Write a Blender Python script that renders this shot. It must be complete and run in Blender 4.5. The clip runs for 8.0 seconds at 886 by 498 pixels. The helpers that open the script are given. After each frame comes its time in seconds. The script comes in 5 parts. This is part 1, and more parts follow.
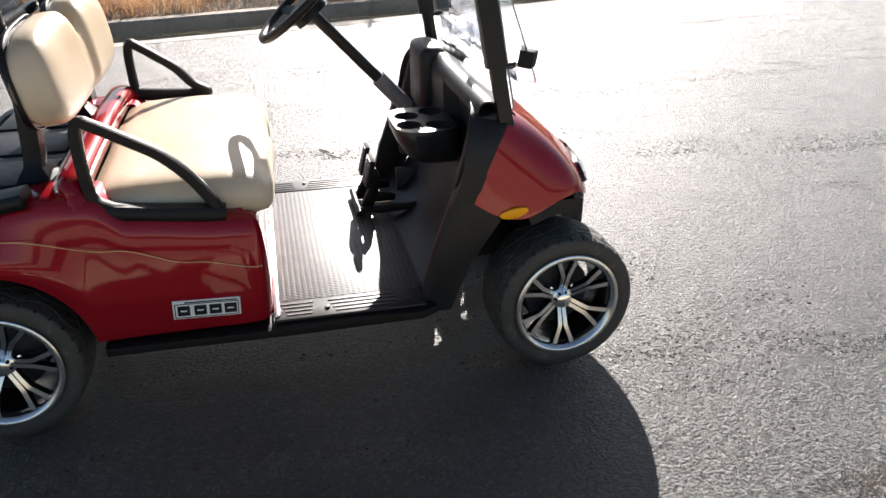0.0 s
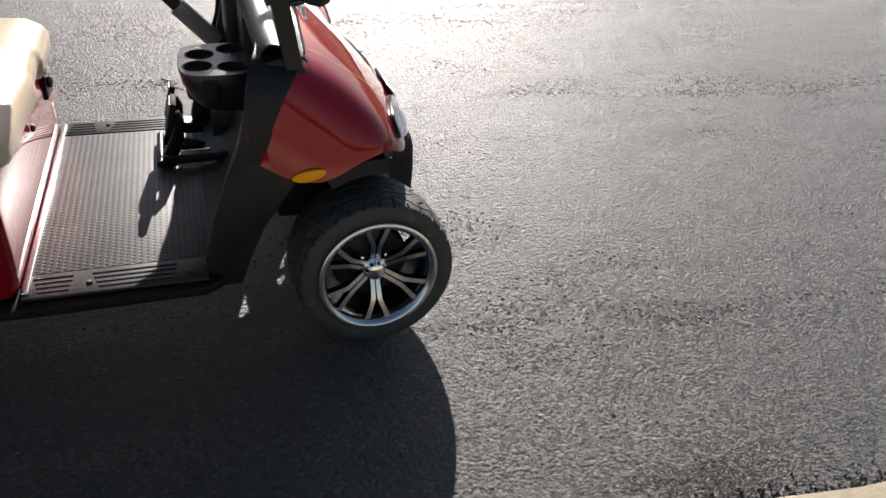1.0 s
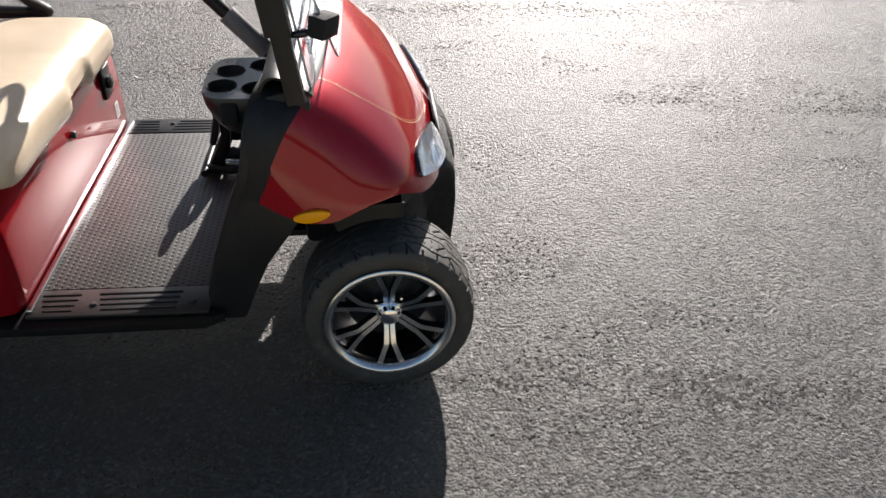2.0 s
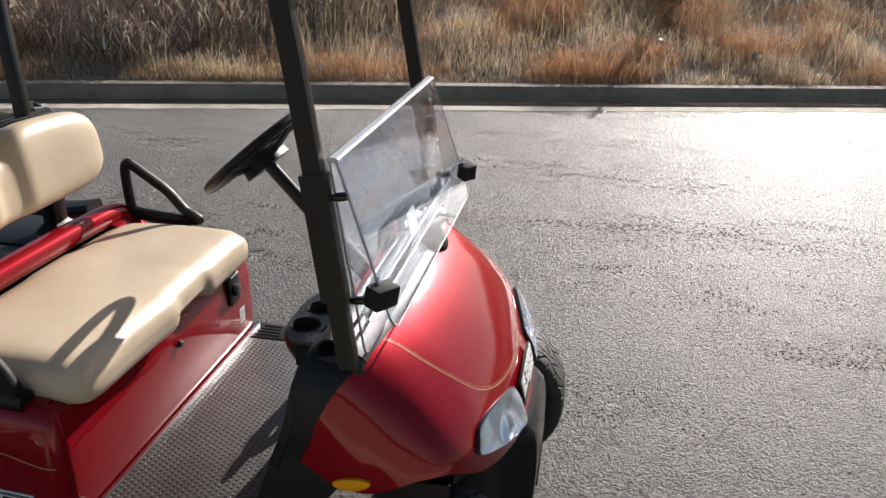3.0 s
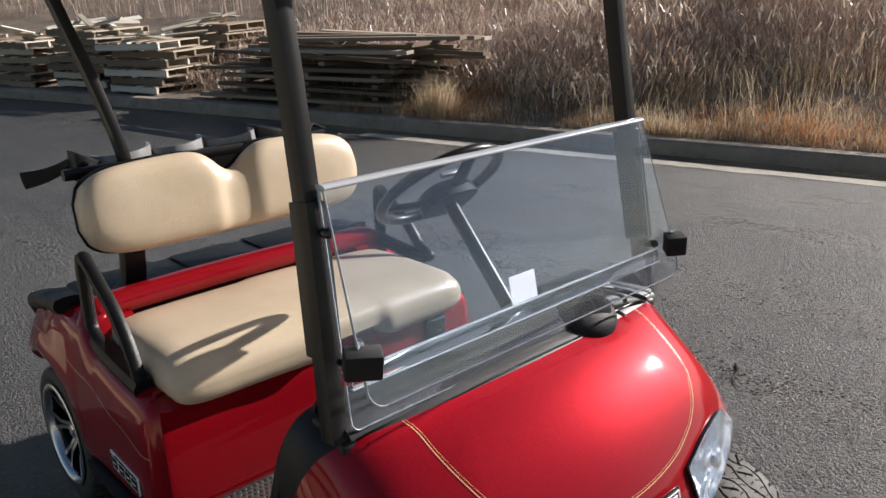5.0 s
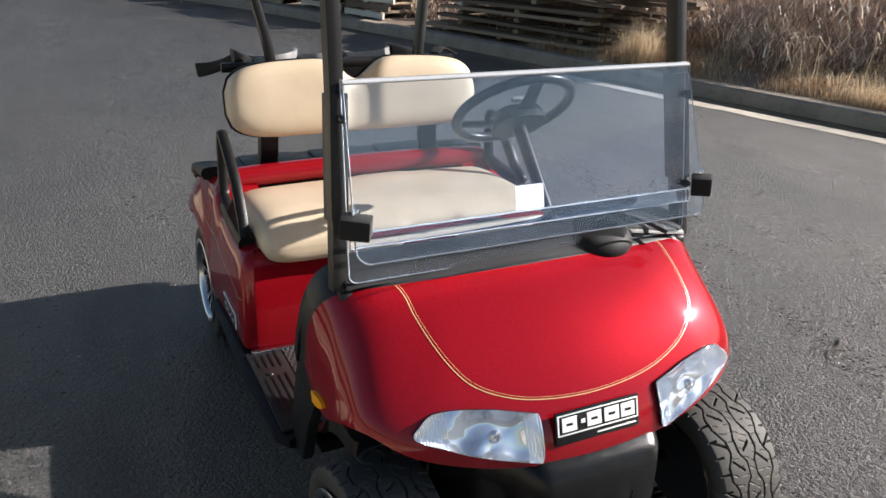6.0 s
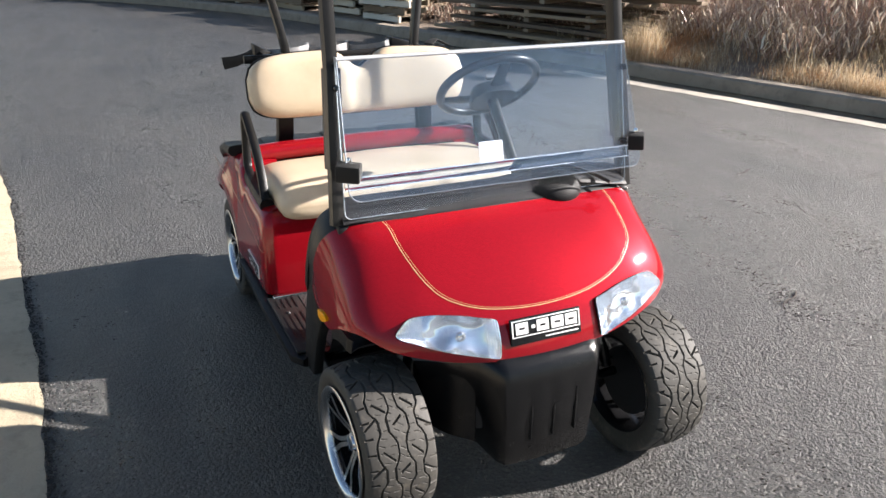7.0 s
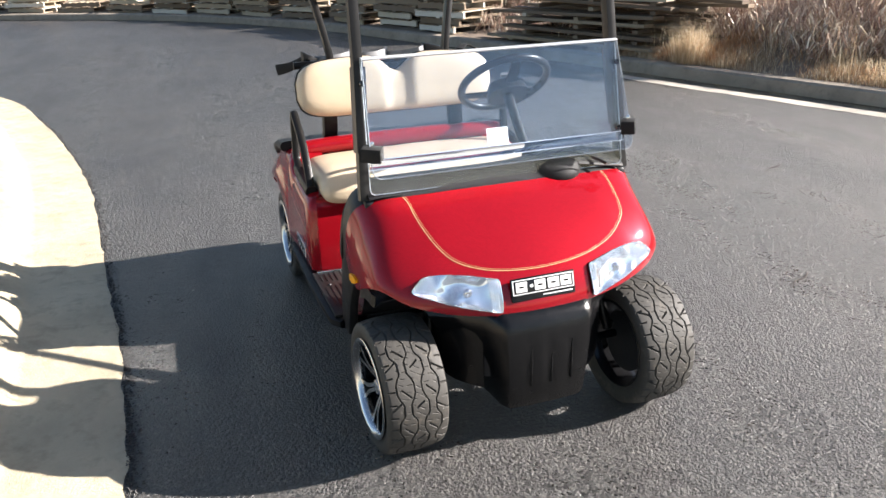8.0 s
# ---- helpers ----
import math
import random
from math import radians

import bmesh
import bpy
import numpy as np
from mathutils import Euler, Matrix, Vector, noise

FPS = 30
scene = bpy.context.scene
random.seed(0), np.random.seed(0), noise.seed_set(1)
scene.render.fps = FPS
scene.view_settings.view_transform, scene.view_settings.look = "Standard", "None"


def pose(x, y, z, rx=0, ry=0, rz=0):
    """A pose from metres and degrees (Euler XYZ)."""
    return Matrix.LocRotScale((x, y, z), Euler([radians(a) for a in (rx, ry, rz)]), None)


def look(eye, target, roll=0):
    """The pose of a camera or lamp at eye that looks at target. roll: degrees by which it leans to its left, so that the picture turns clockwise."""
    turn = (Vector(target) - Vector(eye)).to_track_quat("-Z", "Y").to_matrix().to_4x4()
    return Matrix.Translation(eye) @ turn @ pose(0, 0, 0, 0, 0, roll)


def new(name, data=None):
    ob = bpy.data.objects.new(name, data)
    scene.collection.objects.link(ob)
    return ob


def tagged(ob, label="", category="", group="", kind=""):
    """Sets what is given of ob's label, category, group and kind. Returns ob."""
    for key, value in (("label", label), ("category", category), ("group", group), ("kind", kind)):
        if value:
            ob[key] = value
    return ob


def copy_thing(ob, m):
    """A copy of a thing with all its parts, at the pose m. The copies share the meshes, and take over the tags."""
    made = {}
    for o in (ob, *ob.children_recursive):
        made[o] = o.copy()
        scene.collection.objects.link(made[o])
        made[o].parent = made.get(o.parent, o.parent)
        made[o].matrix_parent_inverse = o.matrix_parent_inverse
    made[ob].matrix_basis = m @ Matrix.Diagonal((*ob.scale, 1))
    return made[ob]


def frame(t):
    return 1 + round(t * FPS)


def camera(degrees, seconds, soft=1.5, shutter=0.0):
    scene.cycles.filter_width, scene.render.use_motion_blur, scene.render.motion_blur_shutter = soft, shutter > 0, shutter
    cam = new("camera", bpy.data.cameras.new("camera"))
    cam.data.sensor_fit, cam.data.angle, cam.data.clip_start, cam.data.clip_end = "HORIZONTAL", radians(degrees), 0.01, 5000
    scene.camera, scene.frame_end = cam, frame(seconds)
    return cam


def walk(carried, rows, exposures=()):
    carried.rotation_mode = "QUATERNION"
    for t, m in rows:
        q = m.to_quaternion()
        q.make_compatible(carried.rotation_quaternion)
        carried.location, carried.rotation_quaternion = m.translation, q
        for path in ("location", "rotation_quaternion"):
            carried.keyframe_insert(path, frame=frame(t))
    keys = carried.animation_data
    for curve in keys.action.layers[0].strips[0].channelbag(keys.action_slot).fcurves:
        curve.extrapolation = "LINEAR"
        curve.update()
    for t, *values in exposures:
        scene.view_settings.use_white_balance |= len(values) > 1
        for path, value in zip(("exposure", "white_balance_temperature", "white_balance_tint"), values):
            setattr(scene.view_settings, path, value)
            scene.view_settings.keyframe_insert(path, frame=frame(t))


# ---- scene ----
cam = camera(58.2, 8.0)
PATH = [
    (0, (-0.104, -0.15, 1.52), (0.225, 1.623, 0.655), -0.5),
    (0.2, (0.043, -0.167, 1.527), (0.422, 1.598, 0.666), -0.9),
    (0.4, (0.159, -0.165, 1.54), (0.621, 1.574, 0.667), -1.0),
    (0.5, (0.181, -0.153, 1.539), (0.693, 1.567, 0.655), -1.1),
    (0.7, (0.24, -0.081, 1.528), (0.801, 1.601, 0.601), -0.4),
    (0.9, (0.307, 0.006, 1.48), (0.82, 1.674, 0.504), 1.4),
    (1, (0.318, 0.096, 1.504), (0.813, 1.735, 0.47), 3.2),
    (1.2, (0.358, 0.207, 1.523), (0.81, 1.811, 0.417), 5.0),
    (2.3, (0.871, 0.362, 1.696), (0.787, 2.016, 0.575), 0.2),
    (2.5, (0.953, 0.406, 1.753), (0.719, 2.098, 0.711), -0.3),
    (2.7, (1.016, 0.48, 1.761), (0.64, 2.217, 0.843), -2.2),
    (2.8, (1.024, 0.531, 1.76), (0.623, 2.29, 0.897), -1.5),
    (3, (1.032, 0.599, 1.777), (0.625, 2.4, 1.008), 1.4),
    (3.2, (1.053, 0.669, 1.795), (0.605, 2.481, 1.078), 2.5),
    (3.4, (1.106, 0.734, 1.794), (0.535, 2.522, 1.104), 1.4),
    (3.5, (1.137, 0.772, 1.791), (0.466, 2.527, 1.105), 0.7),
    (3.7, (1.23, 0.86, 1.783), (0.343, 2.523, 1.113), -0.1),
    (3.9, (1.355, 0.938, 1.769), (0.318, 2.502, 1.078), -1.0),
    (4, (1.389, 0.975, 1.784), (0.328, 2.516, 1.077), -1.1),
    (4.2, (1.432, 1.043, 1.768), (0.305, 2.542, 1.072), -1.7),
    (5.3, (1.728, 1.503, 1.619), (0.162, 2.56, 0.961), 0.1),
    (5.5, (1.836, 1.566, 1.631), (0.201, 2.467, 0.913), 0.7),
    (5.8, (1.974, 1.594, 1.654), (0.303, 2.35, 0.857), 1.6),
    (6, (2.105, 1.592, 1.637), (0.42, 2.353, 0.876), 2.0),
    (6.2, (2.235, 1.571, 1.627), (0.536, 2.314, 0.88), 1.6),
    (6.5, (2.403, 1.519, 1.635), (0.706, 2.257, 0.877), 1.9),
    (6.8, (2.541, 1.509, 1.645), (0.832, 2.232, 0.901), 0.5),
    (7, (2.617, 1.523, 1.651), (0.902, 2.224, 0.899), 0.3),
    (7.2, (2.723, 1.55, 1.637), (0.988, 2.217, 0.898), 0.5),
    (7.5, (2.867, 1.566, 1.644), (1.109, 2.173, 0.909), 0.5),
    (7.7, (2.951, 1.574, 1.638), (1.174, 2.134, 0.912), -0.4),
    (8, (3.051, 1.541, 1.667), (1.27, 2.093, 0.942), -1.8),
]
EXPOSURES = [(0, 1.47), (0.5, 1.05), (1, 0.88), (2.5, 1.15), (3, 0.68), (3.5, 0.42), (4, 0.4), (5.5, 0.88), (6.5, 1.44), (8, 1.86)]
walk(cam, [(t, look(eye, target, roll)) for t, eye, target, roll in PATH], EXPOSURES)

# ---- light ----
SUN_AZ, SUN_EL = 13.0, 25.5
world = bpy.data.worlds.new("sky")
scene.world = world
world.use_nodes = True
wn = world.node_tree
sky = wn.nodes.new("ShaderNodeTexSky")
sky.sky_type = "NISHITA"
sky.sun_disc = False
sky.sun_elevation, sky.sun_rotation = radians(SUN_EL), radians(SUN_AZ)
sky.air_density, sky.dust_density = 1.0, 0.6
wn.links.new(sky.outputs[0], wn.nodes["Background"].inputs[0])
wn.nodes["Background"].inputs[1].default_value = 0.045

sun_dir = Vector((math.sin(radians(SUN_AZ)) * math.cos(radians(SUN_EL)), math.cos(radians(SUN_AZ)) * math.cos(radians(SUN_EL)), math.sin(radians(SUN_EL))))
sun_data = bpy.data.lights.new("sun", "SUN")
sun_data.energy, sun_data.angle, sun_data.color = 5.0, radians(0.53), (1.0, 0.93, 0.88)
sun = new("sun", sun_data)
sun.matrix_world = look(sun_dir * 60, (0, 0, 0))


# ---- materials ----
def nodes_of(name):
    m = bpy.data.materials.new(name)
    m.use_nodes = True
    t = m.node_tree
    return m, t, t.nodes["Principled BSDF"]


def coords(t, scale=(1, 1, 1), generated=False):
    tc = t.nodes.new("ShaderNodeTexCoord")
    mp = t.nodes.new("ShaderNodeMapping")
    mp.inputs["Scale"].default_value = scale
    t.links.new(tc.outputs["Object"], mp.inputs[0])
    return mp.outputs[0]


def noise_tex(t, vec, scale, detail=4.0, rough=0.55):
    n = t.nodes.new("ShaderNodeTexNoise")
    n.inputs["Scale"].default_value, n.inputs["Detail"].default_value, n.inputs["Roughness"].default_value = scale, detail, rough
    t.links.new(vec, n.inputs["Vector"])
    return n.outputs["Fac"]


def ramp(t, fac, stops):
    r = t.nodes.new("ShaderNodeValToRGB")
    e = r.color_ramp.elements
    e[0].position, e[0].color = stops[0][0], (*stops[0][1], 1)
    e[1].position, e[1].color = stops[-1][0], (*stops[-1][1], 1)
    for p, c in stops[1:-1]:
        k = e.new(p)
        k.color = (*c, 1)
    t.links.new(fac, r.inputs[0])
    return r.outputs[0]


def math_node(t, op, a, b=None):
    m = t.nodes.new("ShaderNodeMath")
    m.operation = op
    for i, v in enumerate((a, b)):
        if v is None:
            continue
        if isinstance(v, (int, float)):
            m.inputs[i].default_value = v
        else:
            t.links.new(v, m.inputs[i])
    return m.outputs[0]


def mix_col(t, fac, a, b, kind="MIX"):
    m = t.nodes.new("ShaderNodeMix")
    m.data_type, m.blend_type = "RGBA", kind
    if isinstance(fac, (int, float)):
        m.inputs[0].default_value = fac
    else:
        t.links.new(fac, m.inputs[0])
    for i, v in ((6, a), (7, b)):
        if isinstance(v, tuple):
            m.inputs[i].default_value = (*v, 1)
        else:
            t.links.new(v, m.inputs[i])
    return m.outputs[2]


def bump(t, p, height, strength, distance):
    b = t.nodes.new("ShaderNodeBump")
    b.inputs["Strength"].default_value, b.inputs["Distance"].default_value = strength, distance
    t.links.new(height, b.inputs["Height"])
    t.links.new(b.outputs[0], p.inputs["Normal"])
    return b


def plain(name, col, rough=0.5, metal=0.0, scale=60.0, var=0.25, bump_s=0.0, bump_d=0.002, coat=0.0, rvar=0.12, dirt=None, spec=0.5):
    """A surface with fine grain and broad uneven wear in colour and gloss."""
    m, t, p = nodes_of(name)
    v = coords(t)
    fine, broad = noise_tex(t, v, scale, 5), noise_tex(t, v, scale / 12, 3)
    f = math_node(t, "ADD", math_node(t, "MULTIPLY", fine, 0.5), math_node(t, "MULTIPLY", broad, 0.5))
    dark, light = tuple(c * (1 - var) for c in col), tuple(min(1, c * (1 + var)) for c in col)
    c = ramp(t, f, [(0.3, dark), (0.7, light)])
    if dirt:
        k = ramp(t, noise_tex(t, v, scale / 5, 6, 0.7), [(0.55, (0, 0, 0)), (0.75, (1, 1, 1))])
        c = mix_col(t, math_node(t, "MULTIPLY", k, dirt[1]), c, dirt[0])
    t.links.new(c, p.inputs["Base Color"])
    r = math_node(t, "ADD", math_node(t, "MULTIPLY", broad, rvar * 2), rough - rvar)
    t.links.new(r, p.inputs["Roughness"])
    p.inputs["Metallic"].default_value = metal
    p.inputs["Specular IOR Level"].default_value = spec
    p.inputs["Coat Weight"].default_value = coat
    p.inputs["Coat Roughness"].default_value = 0.04
    if bump_s:
        bump(t, p, fine, bump_s, bump_d)
    return m


def asphalt_material():
    m, t, p = nodes_of("asphalt")
    v = coords(t)
    vo = t.nodes.new("ShaderNodeTexVoronoi")
    vo.inputs["Scale"].default_value = 100.0
    t.links.new(v, vo.inputs["Vector"])
    coarse = t.nodes.new("ShaderNodeTexVoronoi")
    coarse.inputs["Scale"].default_value = 58.0
    t.links.new(v, coarse.inputs["Vector"])
    grit = noise_tex(t, v, 240, 4, 0.75)
    clump = noise_tex(t, v, 33, 4, 0.7)
    hollow = noise_tex(t, v, 16, 3, 0.65)
    patch = noise_tex(t, v, 0.7, 5, 0.6)
    lanes = noise_tex(t, coords(t, (0.25, 1.6, 1)), 0.9, 2, 0.5)
    stone = ramp(t, vo.outputs["Color"], [(0.25, (0.024, 0.0225, 0.0205)), (0.5, (0.037, 0.0345, 0.0315)), (0.70, (0.052, 0.0485, 0.044)), (0.92, (0.135, 0.126, 0.115))])
    pit = ramp(t, math_node(t, "ADD", math_node(t, "MULTIPLY", clump, 0.6), math_node(t, "MULTIPLY", hollow, 0.4)), [(0.30, (0.80, 0.80, 0.80)), (0.50, (1, 1, 1))])
    wear = ramp(t, math_node(t, "ADD", math_node(t, "MULTIPLY", patch, 0.6), math_node(t, "MULTIPLY", lanes, 0.4)), [(0.36, (0.66, 0.66, 0.68)), (0.64, (1.36, 1.32, 1.26))])
    c = mix_col(t, 1.0, mix_col(t, 1.0, stone, wear, "MULTIPLY"), pit, "MULTIPLY")
    spot = ramp(t, noise_tex(t, v, 1.9, 3, 0.5), [(0.68, (0, 0, 0)), (0.78, (1, 1, 1))])
    c = mix_col(t, math_node(t, "MULTIPLY", spot, 0.2), c, (0.10, 0.085, 0.07))
    t.links.new(c, p.inputs["Base Color"])
    rgh = mix_col(t, 1.0, ramp(t, vo.outputs["Color"], [(0.1, (0.29, 0.29, 0.29)), (0.9, (0.56, 0.56, 0.56))]), ramp(t, math_node(t, "ADD", math_node(t, "MULTIPLY", lanes, 0.6), math_node(t, "MULTIPLY", noise_tex(t, coords(t, (0.6, 1.6, 1)), 3.5, 2, 0.5), 0.4)), [(0.36, (1.22, 1.22, 1.22)), (0.64, (0.74, 0.74, 0.74))]), "MULTIPLY")
    gloss = ramp(t, vo.outputs["Color"], [(0.30, (0.78, 0.78, 0.78)), (0.52, (1.0, 1.0, 1.0))])
    t.links.new(gloss, p.inputs["Specular IOR Level"])
    t.links.new(rgh, p.inputs["Roughness"])
    h = math_node(t, "ADD", math_node(t, "MULTIPLY", clump, 1.1), math_node(t, "ADD", grit, math_node(t, "ADD", math_node(t, "MULTIPLY", vo.outputs["Distance"], -0.9), math_node(t, "MULTIPLY", coarse.outputs["Distance"], -0.7))))
    bump(t, p, h, 1.0, 0.0095)
    return m


def concrete_material(name, col):
    m, t, p = nodes_of(name)
    v = coords(t)
    a, b, d = noise_tex(t, v, 2.2, 5, 0.6), noise_tex(t, v, 90, 4, 0.7), noise_tex(t, v, 9, 5, 0.65)
    c = ramp(t, a, [(0.3, tuple(k * 0.72 for k in col)), (0.7, tuple(k * 1.12 for k in col))])
    c = mix_col(t, ramp(t, d, [(0.50, (0, 0, 0)), (0.75, (0.7, 0.7, 0.7))]), c, tuple(k * 0.42 for k in col))
    c = mix_col(t, math_node(t, "MULTIPLY", b, 0.35), c, tuple(k * 0.6 for k in col))
    t.links.new(c, p.inputs["Base Color"])
    p.inputs["Roughness"].default_value = 0.85
    bump(t, p, math_node(t, "ADD", b, math_node(t, "MULTIPLY", d, 2.0)), 0.6, 0.006)
    return m


def soil_material():
    m, t, p = nodes_of("dry_soil")
    v = coords(t)
    a, b = noise_tex(t, v, 1.3, 6, 0.65), noise_tex(t, v, 26, 5, 0.7)
    c = ramp(t, a, [(0.3, (0.17, 0.13, 0.10)), (0.55, (0.29, 0.225, 0.165)), (0.75, (0.42, 0.335, 0.245))])
    c = mix_col(t, math_node(t, "MULTIPLY", b, 0.5), c, (0.12, 0.085, 0.062))
    t.links.new(c, p.inputs["Base Color"])
    p.inputs["Roughness"].default_value = 0.95
    bump(t, p, b, 0.9, 0.03)
    return m


def blade_material(name, stops, rough=0.6, through_light=0.35):
    """Dry stalks: each island its own tint, a little light passing through."""
    m, t, p = nodes_of(name)
    g = t.nodes.new("ShaderNodeNewGeometry")
    c = ramp(t, g.outputs["Random Per Island"], stops)
    t.links.new(c, p.inputs["Base Color"])
    p.inputs["Roughness"].default_value = rough
    tr = t.nodes.new("ShaderNodeBsdfTranslucent")
    t.links.new(c, tr.inputs["Color"])
    mx = t.nodes.new("ShaderNodeMixShader")
    mx.inputs[0].default_value = through_light
    out = t.nodes["Material Output"]
    t.links.new(p.outputs[0], mx.inputs[1])
    t.links.new(tr.outputs[0], mx.inputs[2])
    t.links.new(mx.outputs[0], out.inputs["Surface"])
    return m


def wood_material(name, stops):
    """Weathered boards: tint by object, grain along x."""
    m, t, p = nodes_of(name)
    oi = t.nodes.new("ShaderNodeObjectInfo")
    v = coords(t, (1.5, 22, 22))
    grain = noise_tex(t, v, 2.0, 6, 0.65)
    base = ramp(t, oi.outputs["Random"], stops)
    c = mix_col(t, math_node(t, "MULTIPLY", grain, 0.5), base, (0.06, 0.045, 0.032))
    t.links.new(c, p.inputs["Base Color"])
    p.inputs["Roughness"].default_value = 0.8
    bump(t, p, grain, 0.4, 0.004)
    return m


def paint_material():
    """Deep metallic red under clear lacquer, with fine flake and faint dust."""
    m, t, p = nodes_of("red_paint")
    v = coords(t)
    flake = t.nodes.new("ShaderNodeTexVoronoi")
    flake.inputs["Scale"].default_value = 900
    t.links.new(v, flake.inputs["Vector"])
    broad = noise_tex(t, v, 3.5, 4)
    c = ramp(t, flake.outputs["Color"], [(0.1, (0.215, 0.003, 0.0075)), (0.9, (0.335, 0.006, 0.0135))])
    t.links.new(c, p.inputs["Base Color"])
    p.inputs["Metallic"].default_value = 0.24
    p.inputs["Specular IOR Level"].default_value = 0.0
    t.links.new(math_node(t, "ADD", math_node(t, "MULTIPLY", broad, 0.06), 0.34), p.inputs["Roughness"])
    p.inputs["Coat Weight"].default_value = 1.0
    p.inputs["Coat IOR"].default_value = 1.46
    t.links.new(math_node(t, "ADD", math_node(t, "MULTIPLY", noise_tex(t, v, 18, 6, 0.7), 0.04), 0.03), p.inputs["Coat Roughness"])
    return m


def vinyl_material():
    m, t, p = nodes_of("tan_vinyl")
    v = coords(t)
    vo = t.nodes.new("ShaderNodeTexVoronoi")
    vo.inputs["Scale"].default_value = 320
    t.links.new(v, vo.inputs["Vector"])
    broad = noise_tex(t, v, 5, 4, 0.6)
    c = ramp(t, broad, [(0.3, (0.54, 0.435, 0.305)), (0.7, (0.65, 0.53, 0.385))])
    c = mix_col(t, ramp(t, noise_tex(t, v, 26, 5, 0.7), [(0.6, (0, 0, 0)), (0.85, (0.3, 0.3, 0.3))]), c, (0.36, 0.27, 0.18))
    t.links.new(c, p.inputs["Base Color"])
    t.links.new(math_node(t, "ADD", math_node(t, "MULTIPLY", broad, 0.16), 0.27), p.inputs["Roughness"])
    h = math_node(t, "ADD", vo.outputs["Distance"], math_node(t, "MULTIPLY", noise_tex(t, v, 9, 3), 2.0))
    bump(t, p, h, 0.16, 0.003)
    return m


def mat_dots():
    """Grey rubber floor mat with rows of small dimples."""
    m, t, p = nodes_of("floor_mat")
    v = coords(t)
    sep = t.nodes.new("ShaderNodeSeparateXYZ")
    t.links.new(v, sep.inputs[0])
    pitch = 0.0175
    fx = math_node(t, "SUBTRACT", math_node(t, "FRACT", math_node(t, "DIVIDE", math_node(t, "ADD", sep.outputs[0], 9.0), pitch)), 0.5)
    odd = math_node(t, "FRACT", math_node(t, "MULTIPLY", math_node(t, "FLOOR", math_node(t, "DIVIDE", math_node(t, "ADD", sep.outputs[0], 9.0), pitch)), 0.5))
    fy = math_node(t, "SUBTRACT", math_node(t, "FRACT", math_node(t, "ADD", math_node(t, "DIVIDE", math_node(t, "ADD", sep.outputs[1], 9.0), pitch), odd)), 0.5)
    d = math_node(t, "SQRT", math_node(t, "ADD", math_node(t, "MULTIPLY", fx, fx), math_node(t, "MULTIPLY", fy, fy)))
    hole = ramp(t, d, [(0.22, (0, 0, 0)), (0.31, (1, 1, 1))])
    grime = noise_tex(t, v, 7, 5, 0.7)
    c = ramp(t, grime, [(0.3, (0.045, 0.044, 0.042)), (0.7, (0.095, 0.091, 0.085))])
    c = mix_col(t, hole, (0.015, 0.015, 0.015), c)
    t.links.new(c, p.inputs["Base Color"])
    p.inputs["Roughness"].default_value = 0.46
    p.inputs["Specular IOR Level"].default_value = 0.7
    bump(t, p, hole, 0.8, 0.004)
    return m


def glass_material(name, tint, rough=0.0, bends=1.45, dust_haze=0.0):
    m, t, p = nodes_of(name)
    p.inputs["Base Color"].default_value = (*tint, 1)
    p.inputs["Transmission Weight"].default_value = 1.0
    p.inputs["Roughness"].default_value = rough
    p.inputs["IOR"].default_value = bends
    if dust_haze:
        # thin dust plus the sky's blue veil, put in as a pale blue mix
        d = t.nodes.new("ShaderNodeBsdfTranslucent")
        d.inputs["Color"].default_value = (0.40, 0.57, 0.95, 1)
        e = t.nodes.new("ShaderNodeBsdfDiffuse")
        e.inputs["Color"].default_value = (0.40, 0.57, 0.95, 1)
        de = t.nodes.new("ShaderNodeMixShader")
        t.links.new(d.outputs[0], de.inputs[1])
        t.links.new(e.outputs[0], de.inputs[2])
        mx = t.nodes.new("ShaderNodeMixShader")
        v = coords(t)
        k = math_node(t, "MULTIPLY", ramp(t, noise_tex(t, v, 6, 5, 0.65), [(0.3, (0.6, 0.6, 0.6)), (0.7, (1.3, 1.3, 1.3))]), dust_haze)
        t.links.new(k, mx.inputs[0])
        t.links.new(p.outputs[0], mx.inputs[1])
        t.links.new(de.outputs[0], mx.inputs[2])
        t.links.new(mx.outputs[0], t.nodes["Material Output"].inputs["Surface"])
    return m


ASPHALT = asphalt_material()
CONCRETE = concrete_material("kerb_concrete", (0.52, 0.44, 0.31))
GUTTER = concrete_material("gutter_concrete", (0.60, 0.54, 0.45))
CONCRETE_GREY = concrete_material("weathered_concrete", (0.36, 0.30, 0.235))
SOIL = soil_material()
# unseen ground, made pale to bounce sunlight onto the cart's flank
VERGE = concrete_material("pale_bounce_verge", (0.52, 0.44, 0.33))
RED = paint_material()
VINYL = vinyl_material()
MAT = mat_dots()
BLACK = plain("black_plastic", (0.0065, 0.0065, 0.007), 0.42, scale=260, bump_s=0.5, bump_d=0.0012, dirt=((0.05, 0.045, 0.04), 0.14), spec=0.26)
BLACK_SMOOTH = plain("black_painted_tube", (0.013, 0.012, 0.0115), 0.33, scale=40, dirt=((0.08, 0.07, 0.06), 0.08), spec=0.30)
DASH_BLACK = plain("dusty_black_plastic", (0.013, 0.013, 0.014), 0.46, scale=220, bump_s=0.3, bump_d=0.001, dirt=((0.05, 0.047, 0.044), 0.2), spec=0.28)
